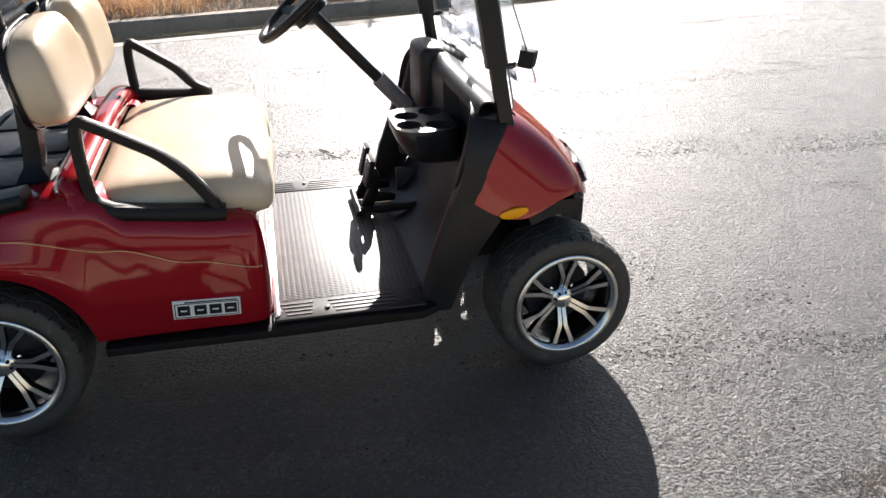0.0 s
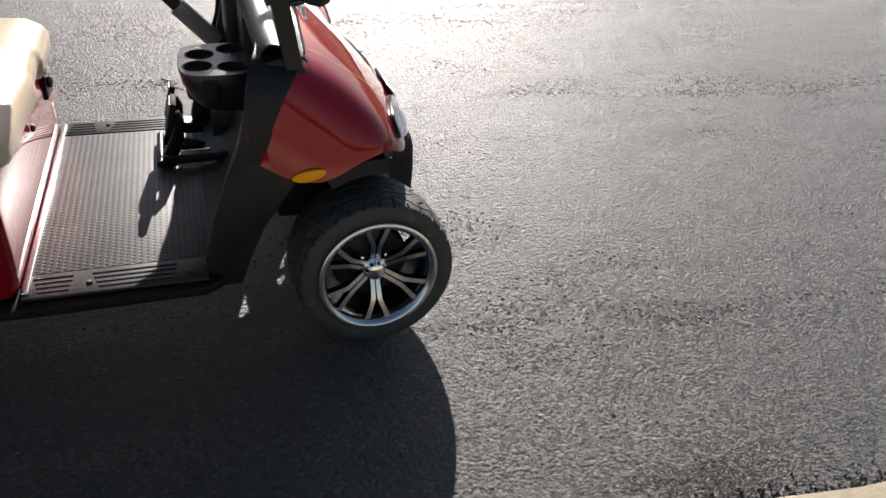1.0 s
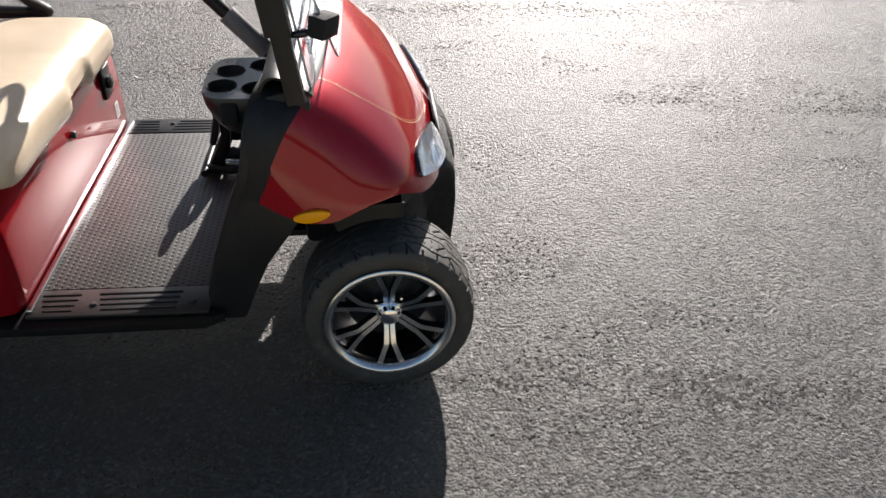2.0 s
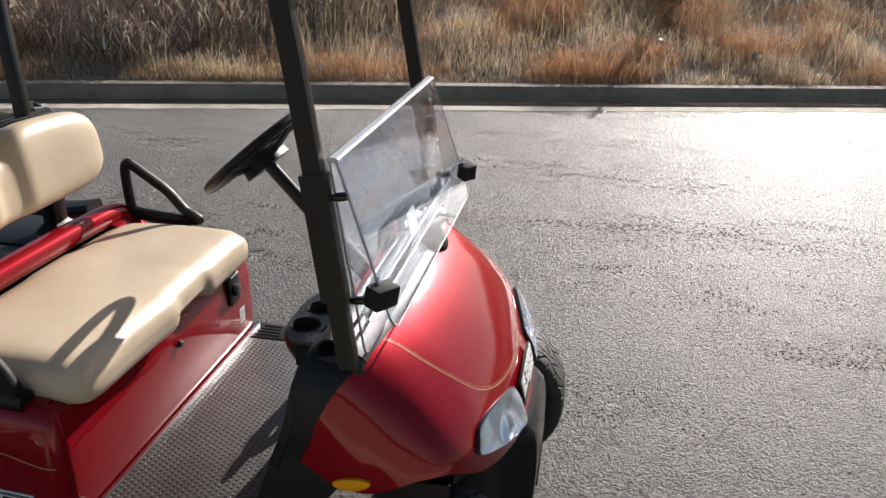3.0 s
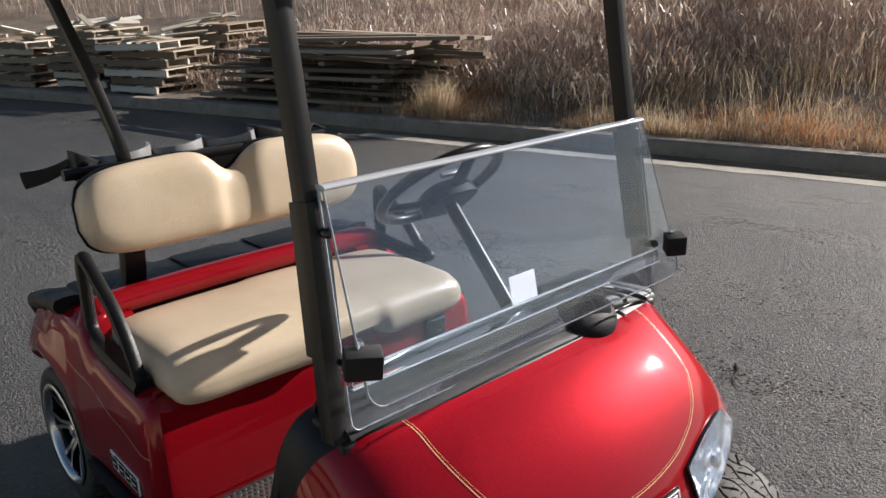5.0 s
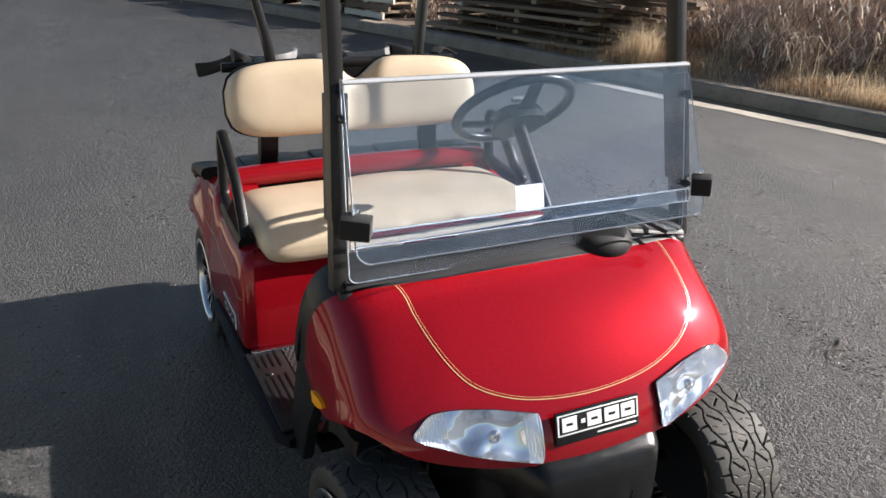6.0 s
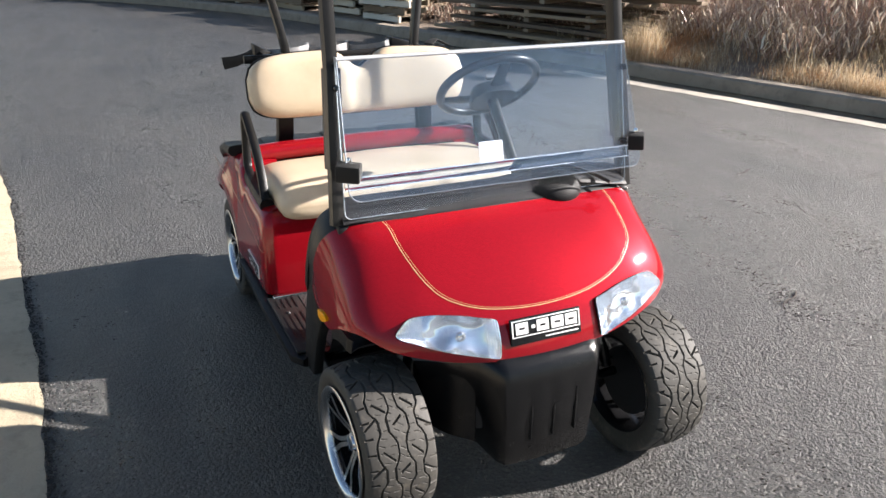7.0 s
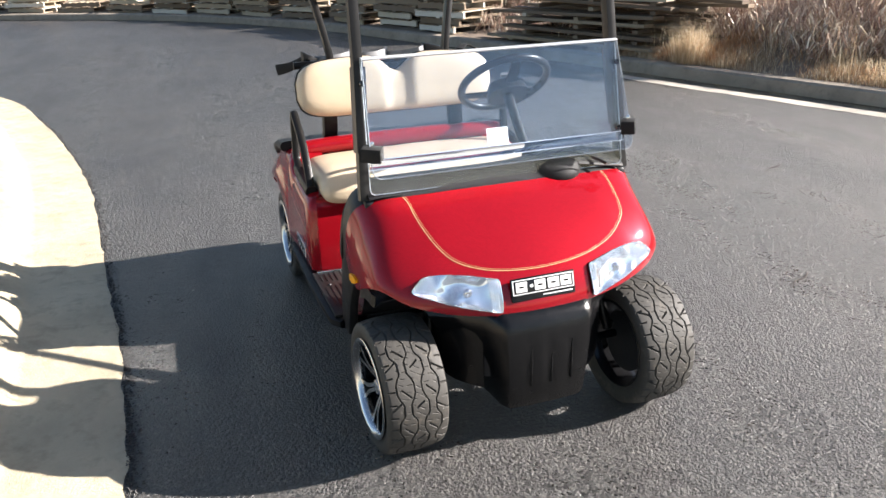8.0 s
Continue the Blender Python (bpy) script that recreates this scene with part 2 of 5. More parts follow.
BUMPER_BLACK = plain("grained_black_plastic", (0.005, 0.005, 0.0055), 0.22, scale=330, bump_s=0.5, bump_d=0.0014, dirt=((0.02, 0.018, 0.016), 0.12), spec=0.38)
CUP_BLACK = plain("satin_black_tray", (0.016, 0.016, 0.017), 0.30, scale=160, bump_s=0.15, bump_d=0.0006, dirt=((0.06, 0.055, 0.05), 0.2), spec=0.5)
POD_BLACK = plain("satin_black_pod", (0.008, 0.008, 0.009), 0.62, scale=120, spec=0.22)
GREY_PLASTIC = plain("grey_plastic", (0.20, 0.20, 0.205), 0.42, scale=80, bump_s=0.1, dirt=((0.3, 0.28, 0.25), 0.2))
CRADLE_GREY = plain("pale_grey_plastic", (0.25, 0.25, 0.255), 0.36, scale=80, bump_s=0.1, dirt=((0.22, 0.21, 0.20), 0.2))
RUBBER = plain("tyre_rubber", (0.052, 0.048, 0.042), 0.66, scale=120, bump_s=0.2, dirt=((0.20, 0.17, 0.13), 0.45))
SILVER = plain("machined_alloy", (0.72, 0.72, 0.73), 0.24, 1.0, scale=90, var=0.08, rvar=0.06)
CHROME = plain("chrome", (0.85, 0.85, 0.86), 0.06, 1.0, scale=30, var=0.05, rvar=0.03)
GLOSS_BLACK = plain("gloss_black", (0.012, 0.012, 0.013), 0.18, scale=40, rvar=0.08)
PLATE_GREY = plain("sill_plastic", (0.016, 0.0155, 0.015), 0.44, scale=120, bump_s=0.2, dirt=((0.07, 0.065, 0.06), 0.12), spec=0.35)
AMBER = plain("amber_lens", (1.0, 0.40, 0.0), 0.5, scale=200, var=0.05, coat=0.25, spec=0.2)
GOLD = plain("gold_pinstripe", (0.62, 0.40, 0.20), 0.3, scale=200, var=0.1)
WHITE = plain("white_paint", (0.80, 0.80, 0.78), 0.5, scale=120, var=0.05)
# white paper; its dimming behind the glass is put into the colour
PAPER = plain("dimmed_paper", (0.56, 0.58, 0.62), 0.7, scale=120, var=0.06)
FOAM = plain("black_foam", (0.009, 0.009, 0.009), 0.85, scale=300, bump_s=0.5)
STEEL = plain("dark_steel", (0.028, 0.028, 0.03), 0.5, 0.3, scale=90)


def reflector_material():
    """Silvered bowl: curved steps round the bulb and upright flutes at both ends."""
    m, t, p = nodes_of("lamp_reflector")
    v = coords(t)
    p.inputs["Base Color"].default_value = (0.66, 0.74, 0.84, 1)
    p.inputs["Metallic"].default_value = 0.9
    p.inputs["Roughness"].default_value = 0.07
    sep = t.nodes.new("ShaderNodeSeparateXYZ")
    t.links.new(v, sep.inputs[0])
    y = math_node(t, "SUBTRACT", math_node(t, "ABSOLUTE", sep.outputs[1]), 0.275)
    z = math_node(t, "SUBTRACT", sep.outputs[2], 0.570)
    ys = math_node(t, "MULTIPLY", y, 0.75)
    r = math_node(t, "SQRT", math_node(t, "ADD", math_node(t, "MULTIPLY", ys, ys), math_node(t, "MULTIPLY", z, z)))
    rings = math_node(t, "SINE", math_node(t, "MULTIPLY", r, 95.0))
    flutes = math_node(t, "SINE", math_node(t, "MULTIPLY", y, 900.0))
    ends = math_node(t, "GREATER_THAN", math_node(t, "ABSOLUTE", y), 0.085)
    h = math_node(t, "ADD", math_node(t, "MULTIPLY", rings, 0.16), math_node(t, "MULTIPLY", math_node(t, "MULTIPLY", flutes, ends), 0.06))
    h = math_node(t, "ADD", h, math_node(t, "MULTIPLY", noise_tex(t, v, 11, 1.0), 1.0))
    bump(t, p, h, 1.0, 0.012)
    return m


REFLECTOR = reflector_material()
ACRYLIC = glass_material("clear_acrylic", (0.875, 0.93, 1.0), 0.0, 1.49, 0.0055)
LENS = glass_material("lamp_lens", (0.97, 0.98, 1.0), 0.02, 1.4)
ACRYLIC_EDGE = plain("acrylic_edge", (0.30, 0.33, 0.36), 0.22, scale=80, var=0.15, coat=0.5)
# same edge with less light on it, darkened in the colour
ACRYLIC_DIM = plain("shaded_acrylic_edge", (0.13, 0.15, 0.18), 0.25, scale=80, var=0.2, coat=0.4)
CHANNEL_EDGE = plain("bright_acrylic_edge", (0.30, 0.33, 0.37), 0.16, scale=80, var=0.12, coat=1.0, spec=0.8)
HINGE_WHITE = plain("pale_hinge_plastic", (0.50, 0.52, 0.55), 0.22, scale=60, var=0.12, coat=1.0, spec=0.9)
GRASS = blade_material("dry_grass", [(0.0, (0.34, 0.23, 0.13)), (0.35, (0.56, 0.42, 0.26)), (0.75, (0.72, 0.57, 0.38)), (1.0, (0.90, 0.80, 0.62))], 0.5, 0.38)
RUST_GRASS = blade_material("rust_grass", [(0.0, (0.36, 0.16, 0.07)), (0.5, (0.55, 0.28, 0.13)), (1.0, (0.70, 0.45, 0.24))], 0.55, 0.42)
BRUSH = blade_material("brush_stems", [(0.0, (0.26, 0.17, 0.14)), (0.45, (0.50, 0.36, 0.29)), (0.85, (0.68, 0.54, 0.44)), (1.0, (0.92, 0.84, 0.72))], 0.45, 0.25)
DARK_BRUSH = blade_material("bare_twigs", [(0.0, (0.075, 0.050, 0.042)), (0.5, (0.15, 0.105, 0.085)), (0.88, (0.26, 0.19, 0.15)), (1.0, (0.75, 0.68, 0.58))], 0.5, 0.25)
LEAF = blade_material("withered_leaf", [(0.0, (0.20, 0.115, 0.09)), (0.3, (0.44, 0.29, 0.22)), (0.65, (0.66, 0.50, 0.38)), (1.0, (0.95, 0.87, 0.72))], 0.4, 0.25)
BARK = plain("dark_bark", (0.05, 0.038, 0.030), 0.85, scale=30, var=0.4, bump_s=0.6, bump_d=0.01)
# the palest tints put the white of sunlit boards into the colour
WOOD = wood_material("weathered_wood", [(0.0, (0.22, 0.16, 0.11)), (0.45, (0.34, 0.26, 0.18)), (0.68, (0.48, 0.38, 0.26)), (0.84, (0.74, 0.66, 0.52)), (1.0, (0.92, 0.87, 0.77))])
TIMBER = wood_material("brown_timber", [(0.0, (0.15, 0.105, 0.07)), (0.5, (0.27, 0.20, 0.135)), (0.85, (0.40, 0.31, 0.21)), (1.0, (0.78, 0.70, 0.56))])
# near-white copy of the wood: full sun put into its colour
SUNLIT_WOOD = wood_material("sunlit_wood", [(0.0, (0.62, 0.52, 0.38)), (0.5, (0.80, 0.73, 0.60)), (1.0, (0.93, 0.90, 0.82))])
LITTER = plain("pale_litter", (0.72, 0.72, 0.74), 0.5, scale=60)


# ---- mesh tools ----
def add_mesh(name, bm, material, smooth=None):
    me = bpy.data.meshes.new(name)
    bm.normal_update()
    bm.to_mesh(me)
    bm.free()
    for mt in material if isinstance(material, (list, tuple)) else [material]:
        me.materials.append(mt)
    if smooth is not None:
        me.polygons.foreach_set("use_smooth", [True] * len(me.polygons))
        me.set_sharp_from_angle(angle=radians(smooth))
    return me


def part(name, bm, material, parent, label="", smooth=40):
    ob = new(name, add_mesh(name, bm, material, smooth))
    ob.parent = parent
    if label:
        ob["label"] = label
    return ob


def thing(name, label, category, group="", at=None):
    ob = tagged(new(name), label, category, group)
    ob.empty_display_size = 0.1
    if at is not None:
        ob.matrix_basis = at
    return ob


def box(bm, lo, hi, bevel=0.0, m=None, segs=2):
    c = [(a + b) / 2 for a, b in zip(lo, hi)]
    s = [b - a for a, b in zip(lo, hi)]
    mm = Matrix.LocRotScale(c, None, s)
    vs = bmesh.ops.create_cube(bm, size=1.0, matrix=mm)["verts"]
    if bevel:
        es = list({e for v in vs for e in v.link_edges})
        r = bmesh.ops.bevel(bm, geom=es, offset=bevel, segments=segs, profile=0.5, affect="EDGES")
        vs = list({v for f in r["faces"] for v in f.verts} | {v for v in vs if v.is_valid})
    if m is not None:
        bmesh.ops.transform(bm, matrix=m, verts=vs)
    return vs


def loft(bm, rings, closed=True, cap=True):
    rows = [[bm.verts.new(p) for p in ring] for ring in rings]
    n = len(rings[0])
    for a, b in zip(rows, rows[1:]):
        for i in range(n if closed else n - 1):
            j = (i + 1) % n
            bm.faces.new((a[i], a[j], b[j], b[i]))
    if cap and closed:
        bm.faces.new(list(reversed(rows[0])))
        bm.faces.new(rows[-1])
    return rows


def spline(pts, n):
    """Catmull-Rom through pts, n samples."""
    P = [Vector(p) for p in pts]
    P = [P[0] * 2 - P[1]] + P + [P[-1] * 2 - P[-2]]
    out = []
    k = len(P) - 3
    for i in range(n):
        u = i / (n - 1) * k
        j = min(int(u), k - 1)
        f = u - j
        a, b, c, d = P[j:j + 4]
        out.append(0.5 * ((2 * b) + (c - a) * f + (2 * a - 5 * b + 4 * c - d) * f * f + (3 * b - a - 3 * c + d) * f ** 3))
    return out


def sweep(bm, path, wide, deep, up=(0, 0, 1), segs=10, power=2.0, closed=False, cap=True):
    """A rounded section swept along path; wide across, deep along up. Sizes may be functions of the way 0..1."""
    path = [Vector(p) for p in path]
    n = len(path)
    rings = []
    for i, p in enumerate(path):
        a, b = (path[(i - 1) % n], path[(i + 1) % n]) if closed else (path[max(0, i - 1)], path[min(n - 1, i + 1)])
        t = (b - a).normalized()
        u = Vector(up)
        u = (u - t * u.dot(t)).normalized()
        s = t.cross(u)
        f = i / max(1, n - 1)
        w = wide(f) if callable(wide) else wide
        d = deep(f) if callable(deep) else deep
        ring = []
        for k in range(segs):
            an = 2 * math.pi * (k + 0.5) / segs
            ca, sa = math.cos(an), math.sin(an)
            q = (abs(ca) ** power + abs(sa) ** power) ** (-1 / power)
            ring.append(p + s * (w / 2 * ca * q) + u * (d / 2 * sa * q))
        rings.append(ring)
    if closed:
        rings.append(rings[0])
        rows = [[bm.verts.new(q) for q in r] for r in rings[:-1]]
        rows.append(rows[0])
        for a, b in zip(rows, rows[1:]):
            for k in range(segs):
                j = (k + 1) % segs
                bm.faces.new((a[k], a[j], b[j], b[k]))
    else:
        loft(bm, rings, True, cap)


def lathe(bm, profile, segs=48, axis="Y", closed=False, m=None):
    """profile of (radius, height) turned about axis."""
    rows = []
    for r, h in profile:
        row = []
        for k in range(segs):
            a = 2 * math.pi * k / segs
            x, z = r * math.cos(a), r * math.sin(a)
            co = (x, h, z) if axis == "Y" else (x, z, h)
            v = Vector(co)
            row.append(bm.verts.new(m @ v if m is not None else v))
        rows.append(row)
    if closed:
        rows.append(rows[0])
    for a, b in zip(rows, rows[1:]):
        for k in range(segs):
            j = (k + 1) % segs
            bm.faces.new((a[k], a[j], b[j], b[k]))


def prism(bm, poly, lo, hi, axis="Y", bevel=0.0):
    """A flat outline extruded from lo to hi along axis."""
    def co(p, h):
        return (p[0], h, p[1]) if axis == "Y" else (h, p[0], p[1]) if axis == "X" else (p[0], p[1], h)
    a = [bm.verts.new(co(p, lo)) for p in poly]
    b = [bm.verts.new(co(p, hi)) for p in poly]
    n = len(poly)
    fs = [bm.faces.new(a), bm.faces.new(list(reversed(b)))]
    for i in range(n):
        j = (i + 1) % n
        fs.append(bm.faces.new((a[j], a[i], b[i], b[j])))
    bmesh.ops.recalc_face_normals(bm, faces=fs)
    if bevel:
        es = list({e for f in fs for e in f.edges if e.calc_face_angle(0) > 0.35})
        bmesh.ops.bevel(bm, geom=es, offset=bevel, segments=2, profile=0.5, affect="EDGES")


def solid_grid(bm, top, thick, normal_out=1.0):
    """A sheet of points made into a shell of that thickness."""
    rows = [[Vector(p) for p in r] for r in top]
    n, m = len(rows), len(rows[0])
    outer = [[bm.verts.new(p) for p in r] for r in rows]
    inner = []
    for i in range(n):
        r = []
        for j in range(m):
            du = rows[min(i + 1, n - 1)][j] - rows[max(i - 1, 0)][j]
            dv = rows[i][min(j + 1, m - 1)] - rows[i][max(j - 1, 0)]
            nn = du.cross(dv)
            nn = nn.normalized() if nn.length > 1e-9 else Vector((0, 0, 1))
            r.append(bm.verts.new(rows[i][j] - nn * thick * normal_out))
        inner.append(r)
    for i in range(n - 1):
        for j in range(m - 1):
            bm.faces.new((outer[i][j], outer[i + 1][j], outer[i + 1][j + 1], outer[i][j + 1]))
            bm.faces.new((inner[i][j], inner[i][j + 1], inner[i + 1][j + 1], inner[i + 1][j]))
    for i in range(n - 1):
        bm.faces.new((outer[i][0], inner[i][0], inner[i + 1][0], outer[i + 1][0]))
        bm.faces.new((outer[i][m - 1], outer[i + 1][m - 1], inner[i + 1][m - 1], inner[i][m - 1]))
    for j in range(m - 1):
        bm.faces.new((outer[0][j], outer[0][j + 1], inner[0][j + 1], inner[0][j]))
        bm.faces.new((outer[n - 1][j], inner[n - 1][j], inner[n - 1][j + 1], outer[n - 1][j + 1]))
    bmesh.ops.recalc_face_normals(bm, faces=bm.faces[:])


# ---- ground, kerbs, bank ----
def strip_along(line, offsets, name, material, label, category, smooth=30, uneven=0.0):
    """A kerb-like section (offset to the left of the line, height) swept along a ground line."""
    bm = bmesh.new()
    rings = []
    n = len(line)
    for i, p in enumerate(line):
        t = (line[min(i + 1, n - 1)] - line[max(i - 1, 0)]).normalized()
        s = Vector((-t.y, t.x, 0))
        rings.append([Vector((p.x, p.y, 0)) + s * (o + uneven * (noise.noise(p * 7 + Vector((0, 0, k))) if k == 0 else 0)) + Vector((0, 0, h)) for k, (o, h) in enumerate(offsets)])
    loft(bm, rings, closed=False, cap=False)
    bmesh.ops.recalc_face_normals(bm, faces=bm.faces[:])
    ob = new(name, add_mesh(name, bm, material, smooth))
    return tagged(ob, label, category, kind="structure")


bm = bmesh.new()
bmesh.ops.create_grid(bm, x_segments=60, y_segments=60, size=400)
ground = tagged(new("ground", add_mesh("ground", bm, ASPHALT)), "weathered grey asphalt road with coarse pale aggregate", "asphalt road", kind="structure")

FAR = spline([(30, 16.5, 0), (16, 13.4, 0), (9, 11.5, 0), (3.6, 9.8, 0), (1, 8.95, 0), (-1.9, 8.05, 0), (-3.3, 7.6, 0), (-5.3, 6.93, 0), (-7.5, 6.25, 0), (-11, 5.0, 0), (-14, 3.8, 0), (-17, 1.9, 0), (-19.5, -0.6, 0), (-21.5, -3.8, 0), (-23, -8, 0), (-24, -16, 0), (-24, -26, 0)], 160)
NEAR = spline([(-20, -16, 0), (-14, -5.6, 0), (-11, -2.7, 0), (-8, -0.68, 0), (-6.2, -0.01, 0), (-4.5, 0.45, 0), (-3.1, 0.74, 0), (-1.5, 0.94, 0), (-0.25, 1.09, 0), (0.7, 1.15, 0), (1.6, 1.16, 0), (4, 1.0, 0), (8, 0.55, 0), (14, -0.3, 0), (30, -3, 0)], 220)
FAR_L = list(reversed(FAR))
strip_along([p for p in FAR_L if p.x > -6.1], [(-0.14, 0.004), (-0.04, 0.006), (0.06, 0.005)], "gutter_far", GUTTER, "narrow pale concrete strip along the grey kerb", "gutter", uneven=0.05)
strip_along(FAR_L, [(0.27, 0.008), (0.29, 0.13), (0.32, 0.155), (0.46, 0.16), (0.5, 0.15)], "kerb_far", CONCRETE_GREY, "weathered grey concrete kerb below a dry grass bank", "kerb", uneven=0.03)
NEAR_L = list(reversed(NEAR))
strip_along(NEAR_L, [(-0.012, 0.004), (0.02, 0.008), (0.36, 0.022), (0.40, 0.035), (0.46, 0.085), (0.53, 0.118), (0.60, 0.128), (0.74, 0.132), (0.76, 0.10)], "kerb_near", CONCRETE, "pale tan concrete gutter and rolled kerb beside the asphalt", "kerb", uneven=0.02)


def bank_height(d, x=0.0):
    """Height of the bank d metres behind the far kerb line: flat below the timber, steeper along the weeds."""
    f = max(0.0, min(1.0, (x + 7.6) / 2.2))
    steep = 0.05 + 0.19 * f * f * (3 - 2 * f)
    return 0.13 + steep * max(0.0, min(d - 0.5, 3.5)) + 0.20 * max(0.0, min(d - 4.0, 7.0)) + 0.03 * max(0.0, d - 11.0)


def sheet_behind(line, steps, height, name, material, label, category, rough):
    bm = bmesh.new()
    rings = []
    n = len(line)
    for i, p in enumerate(line):
        t = (line[min(i + 3, n - 1)] - line[max(i - 3, 0)]).normalized()
        s = Vector((-t.y, t.x, 0))
        ring = []
        for d in steps:
            q = p + s * d
            ring.append(Vector((q.x, q.y, height(d, q.x) + rough * noise.noise(q * 1.1) * min(1.0, (d - steps[0]) * 2))))
        rings.append(ring)
    loft(bm, rings, closed=False, cap=False)
    bmesh.ops.recalc_face_normals(bm, faces=bm.faces[:])
    return tagged(new(name, add_mesh(name, bm, material, 60)), label, category, kind="structure")


sheet_behind(FAR_L, [0.48, 0.7, 1.0, 1.5, 2, 2.7, 3.5, 4.5, 6, 8, 11, 16, 30], bank_height, "bank", SOIL, "bare brown soil bank under dry weeds", "bank", 0.12)
sheet_behind(NEAR_L, [0.75, 1.0, 1.6, 2.4, 4, 8], lambda d, x: 0.115, "verge", VERGE, "unseen pale verge behind the kerb that bounces light", "verge", 0.02)


# ---- the golf cart: x forward, y to its left, z up ----
from mathutils.bvhtree import BVHTree

CART = pose(0, 2.541, 0, 0, 0, 2.0)
cart = thing("golf_cart", "glossy red golf cart with tan vinyl seats and folded clear windshield", "golf cart", at=CART)
HUB_Z, TYRE_R = 0.237, 0.237


def tread_groove(a, y):
    """Depth of the tread's grooves at angle a (in pitches) and y (-1..1 across)."""
    d = 0.0
    # waved rings in turn out of step, so that long six-sided blocks stand between them
    for k, y0 in enumerate((-0.66, -0.22, 0.22, 0.66)):
        c = y0 + 0.125 * max(-0.7, min(0.7, math.sin(2 * math.pi * (a + 0.5 * (k % 2)) + 0.12 * math.sin(17 * a))))
        d = max(d, 1.0 - abs(y - c) / 0.024)
    # leaning cuts across the blocks
    for lo, hi, ph, lean in ((-1.0, -0.60, 0.25, -0.5), (-0.60, -0.28, 0.75, 0.7), (-0.14, 0.14, 0.25, -0.5), (0.28, 0.60, 0.75, 0.7), (0.60, 1.0, 0.25, 0.5)):
        if lo < y < hi:
            f = (a + ph + lean * (y - lo)) % 1.0
            d = max(d, 0.8 * (1.0 - abs(f - 0.5) / 0.030))
    # fine cuts inside the blocks
    f = (a * 6 + 1.4 * y + 0.2 * math.sin(9 * y)) % 1.0
    if abs(y) < 0.66 and 0.25 < (a * 2 + 3 * abs(y)) % 1.0 < 0.8:
        d = max(d, 0.20 * (1.0 - abs(f - 0.5) / 0.075))
    if abs(y) > 0.80:
        f = (a * 3 + 0.3) % 1.0
        d = max(d, 0.7 * (1.0 - abs(f - 0.5) / 0.07))
    return max(0.0, min(1.0, d * 2.0))


def make_tyre():
    verts, faces = [], []
    nseg, pitches = 900, 11
    tread = [i / 76 * 2 - 1 for i in range(77)]
    prof = [(0.160, -0.086), (0.176, -0.099), (0.195, -0.106), (0.212, -0.105), (0.224, -0.100)]
    side = [(r, y, 0.0) for r, y in prof]
    mid = [(TYRE_R - 0.009 * abs(u) ** 3.0, 0.096 * u, u) for u in tread]
    ring = side + mid + [(r, -y, 0.0) for r, y in reversed(prof)]
    ns = len(side)
    for k in range(nseg):
        an = 2 * math.pi * k / nseg
        ca, sa = math.cos(an), math.sin(an)
        for i, (r, y, u) in enumerate(ring):
            if ns <= i < ns + len(mid):
                r = r - 0.0075 * tread_groove(k / nseg * pitches, u)
            verts.append((r * ca, y, r * sa))
    m = len(ring)
    for k in range(nseg):
        k2 = (k + 1) % nseg
        for i in range(m - 1):
            faces.append((k * m + i, k2 * m + i, k2 * m + i + 1, k * m + i + 1))
    me = bpy.data.meshes.new("tyre")
    me.from_pydata(verts, [], faces)
    me.materials.append(RUBBER)
    me.polygons.foreach_set("use_smooth", [True] * len(me.polygons))
    me.set_sharp_from_angle(angle=radians(32))
    return me


def make_spoke():
    """One of the paired bars from hub to rim; bright face, black flanks."""
    bm = bmesh.new()
    rings = []
    # each pair runs side by side to half way, then forks
    for f, r, off in ((0, 0.030, 0.0080), (0.25, 0.062, 0.0085), (0.48, 0.090, 0.0095), (0.56, 0.100, 0.0125), (1.0, 0.154, 0.0315)):
        y = -0.058 - 0.006 * math.sin(math.pi * f) - 0.034 * f
        w = 0.0062 + 0.0016 * f
        rings.append([(off - w, y, r), (off + w, y, r), (off + w, y + 0.026, r), (off - w, y + 0.026, r)])
    loft(bm, rings)
    bmesh.ops.recalc_face_normals(bm, faces=bm.faces[:])
    bm.normal_update()
    for f in bm.faces:
        f.material_index = 0 if f.normal.y < -0.7 else 1
    return add_mesh("spoke", bm, [SILVER, GLOSS_BLACK], 30)


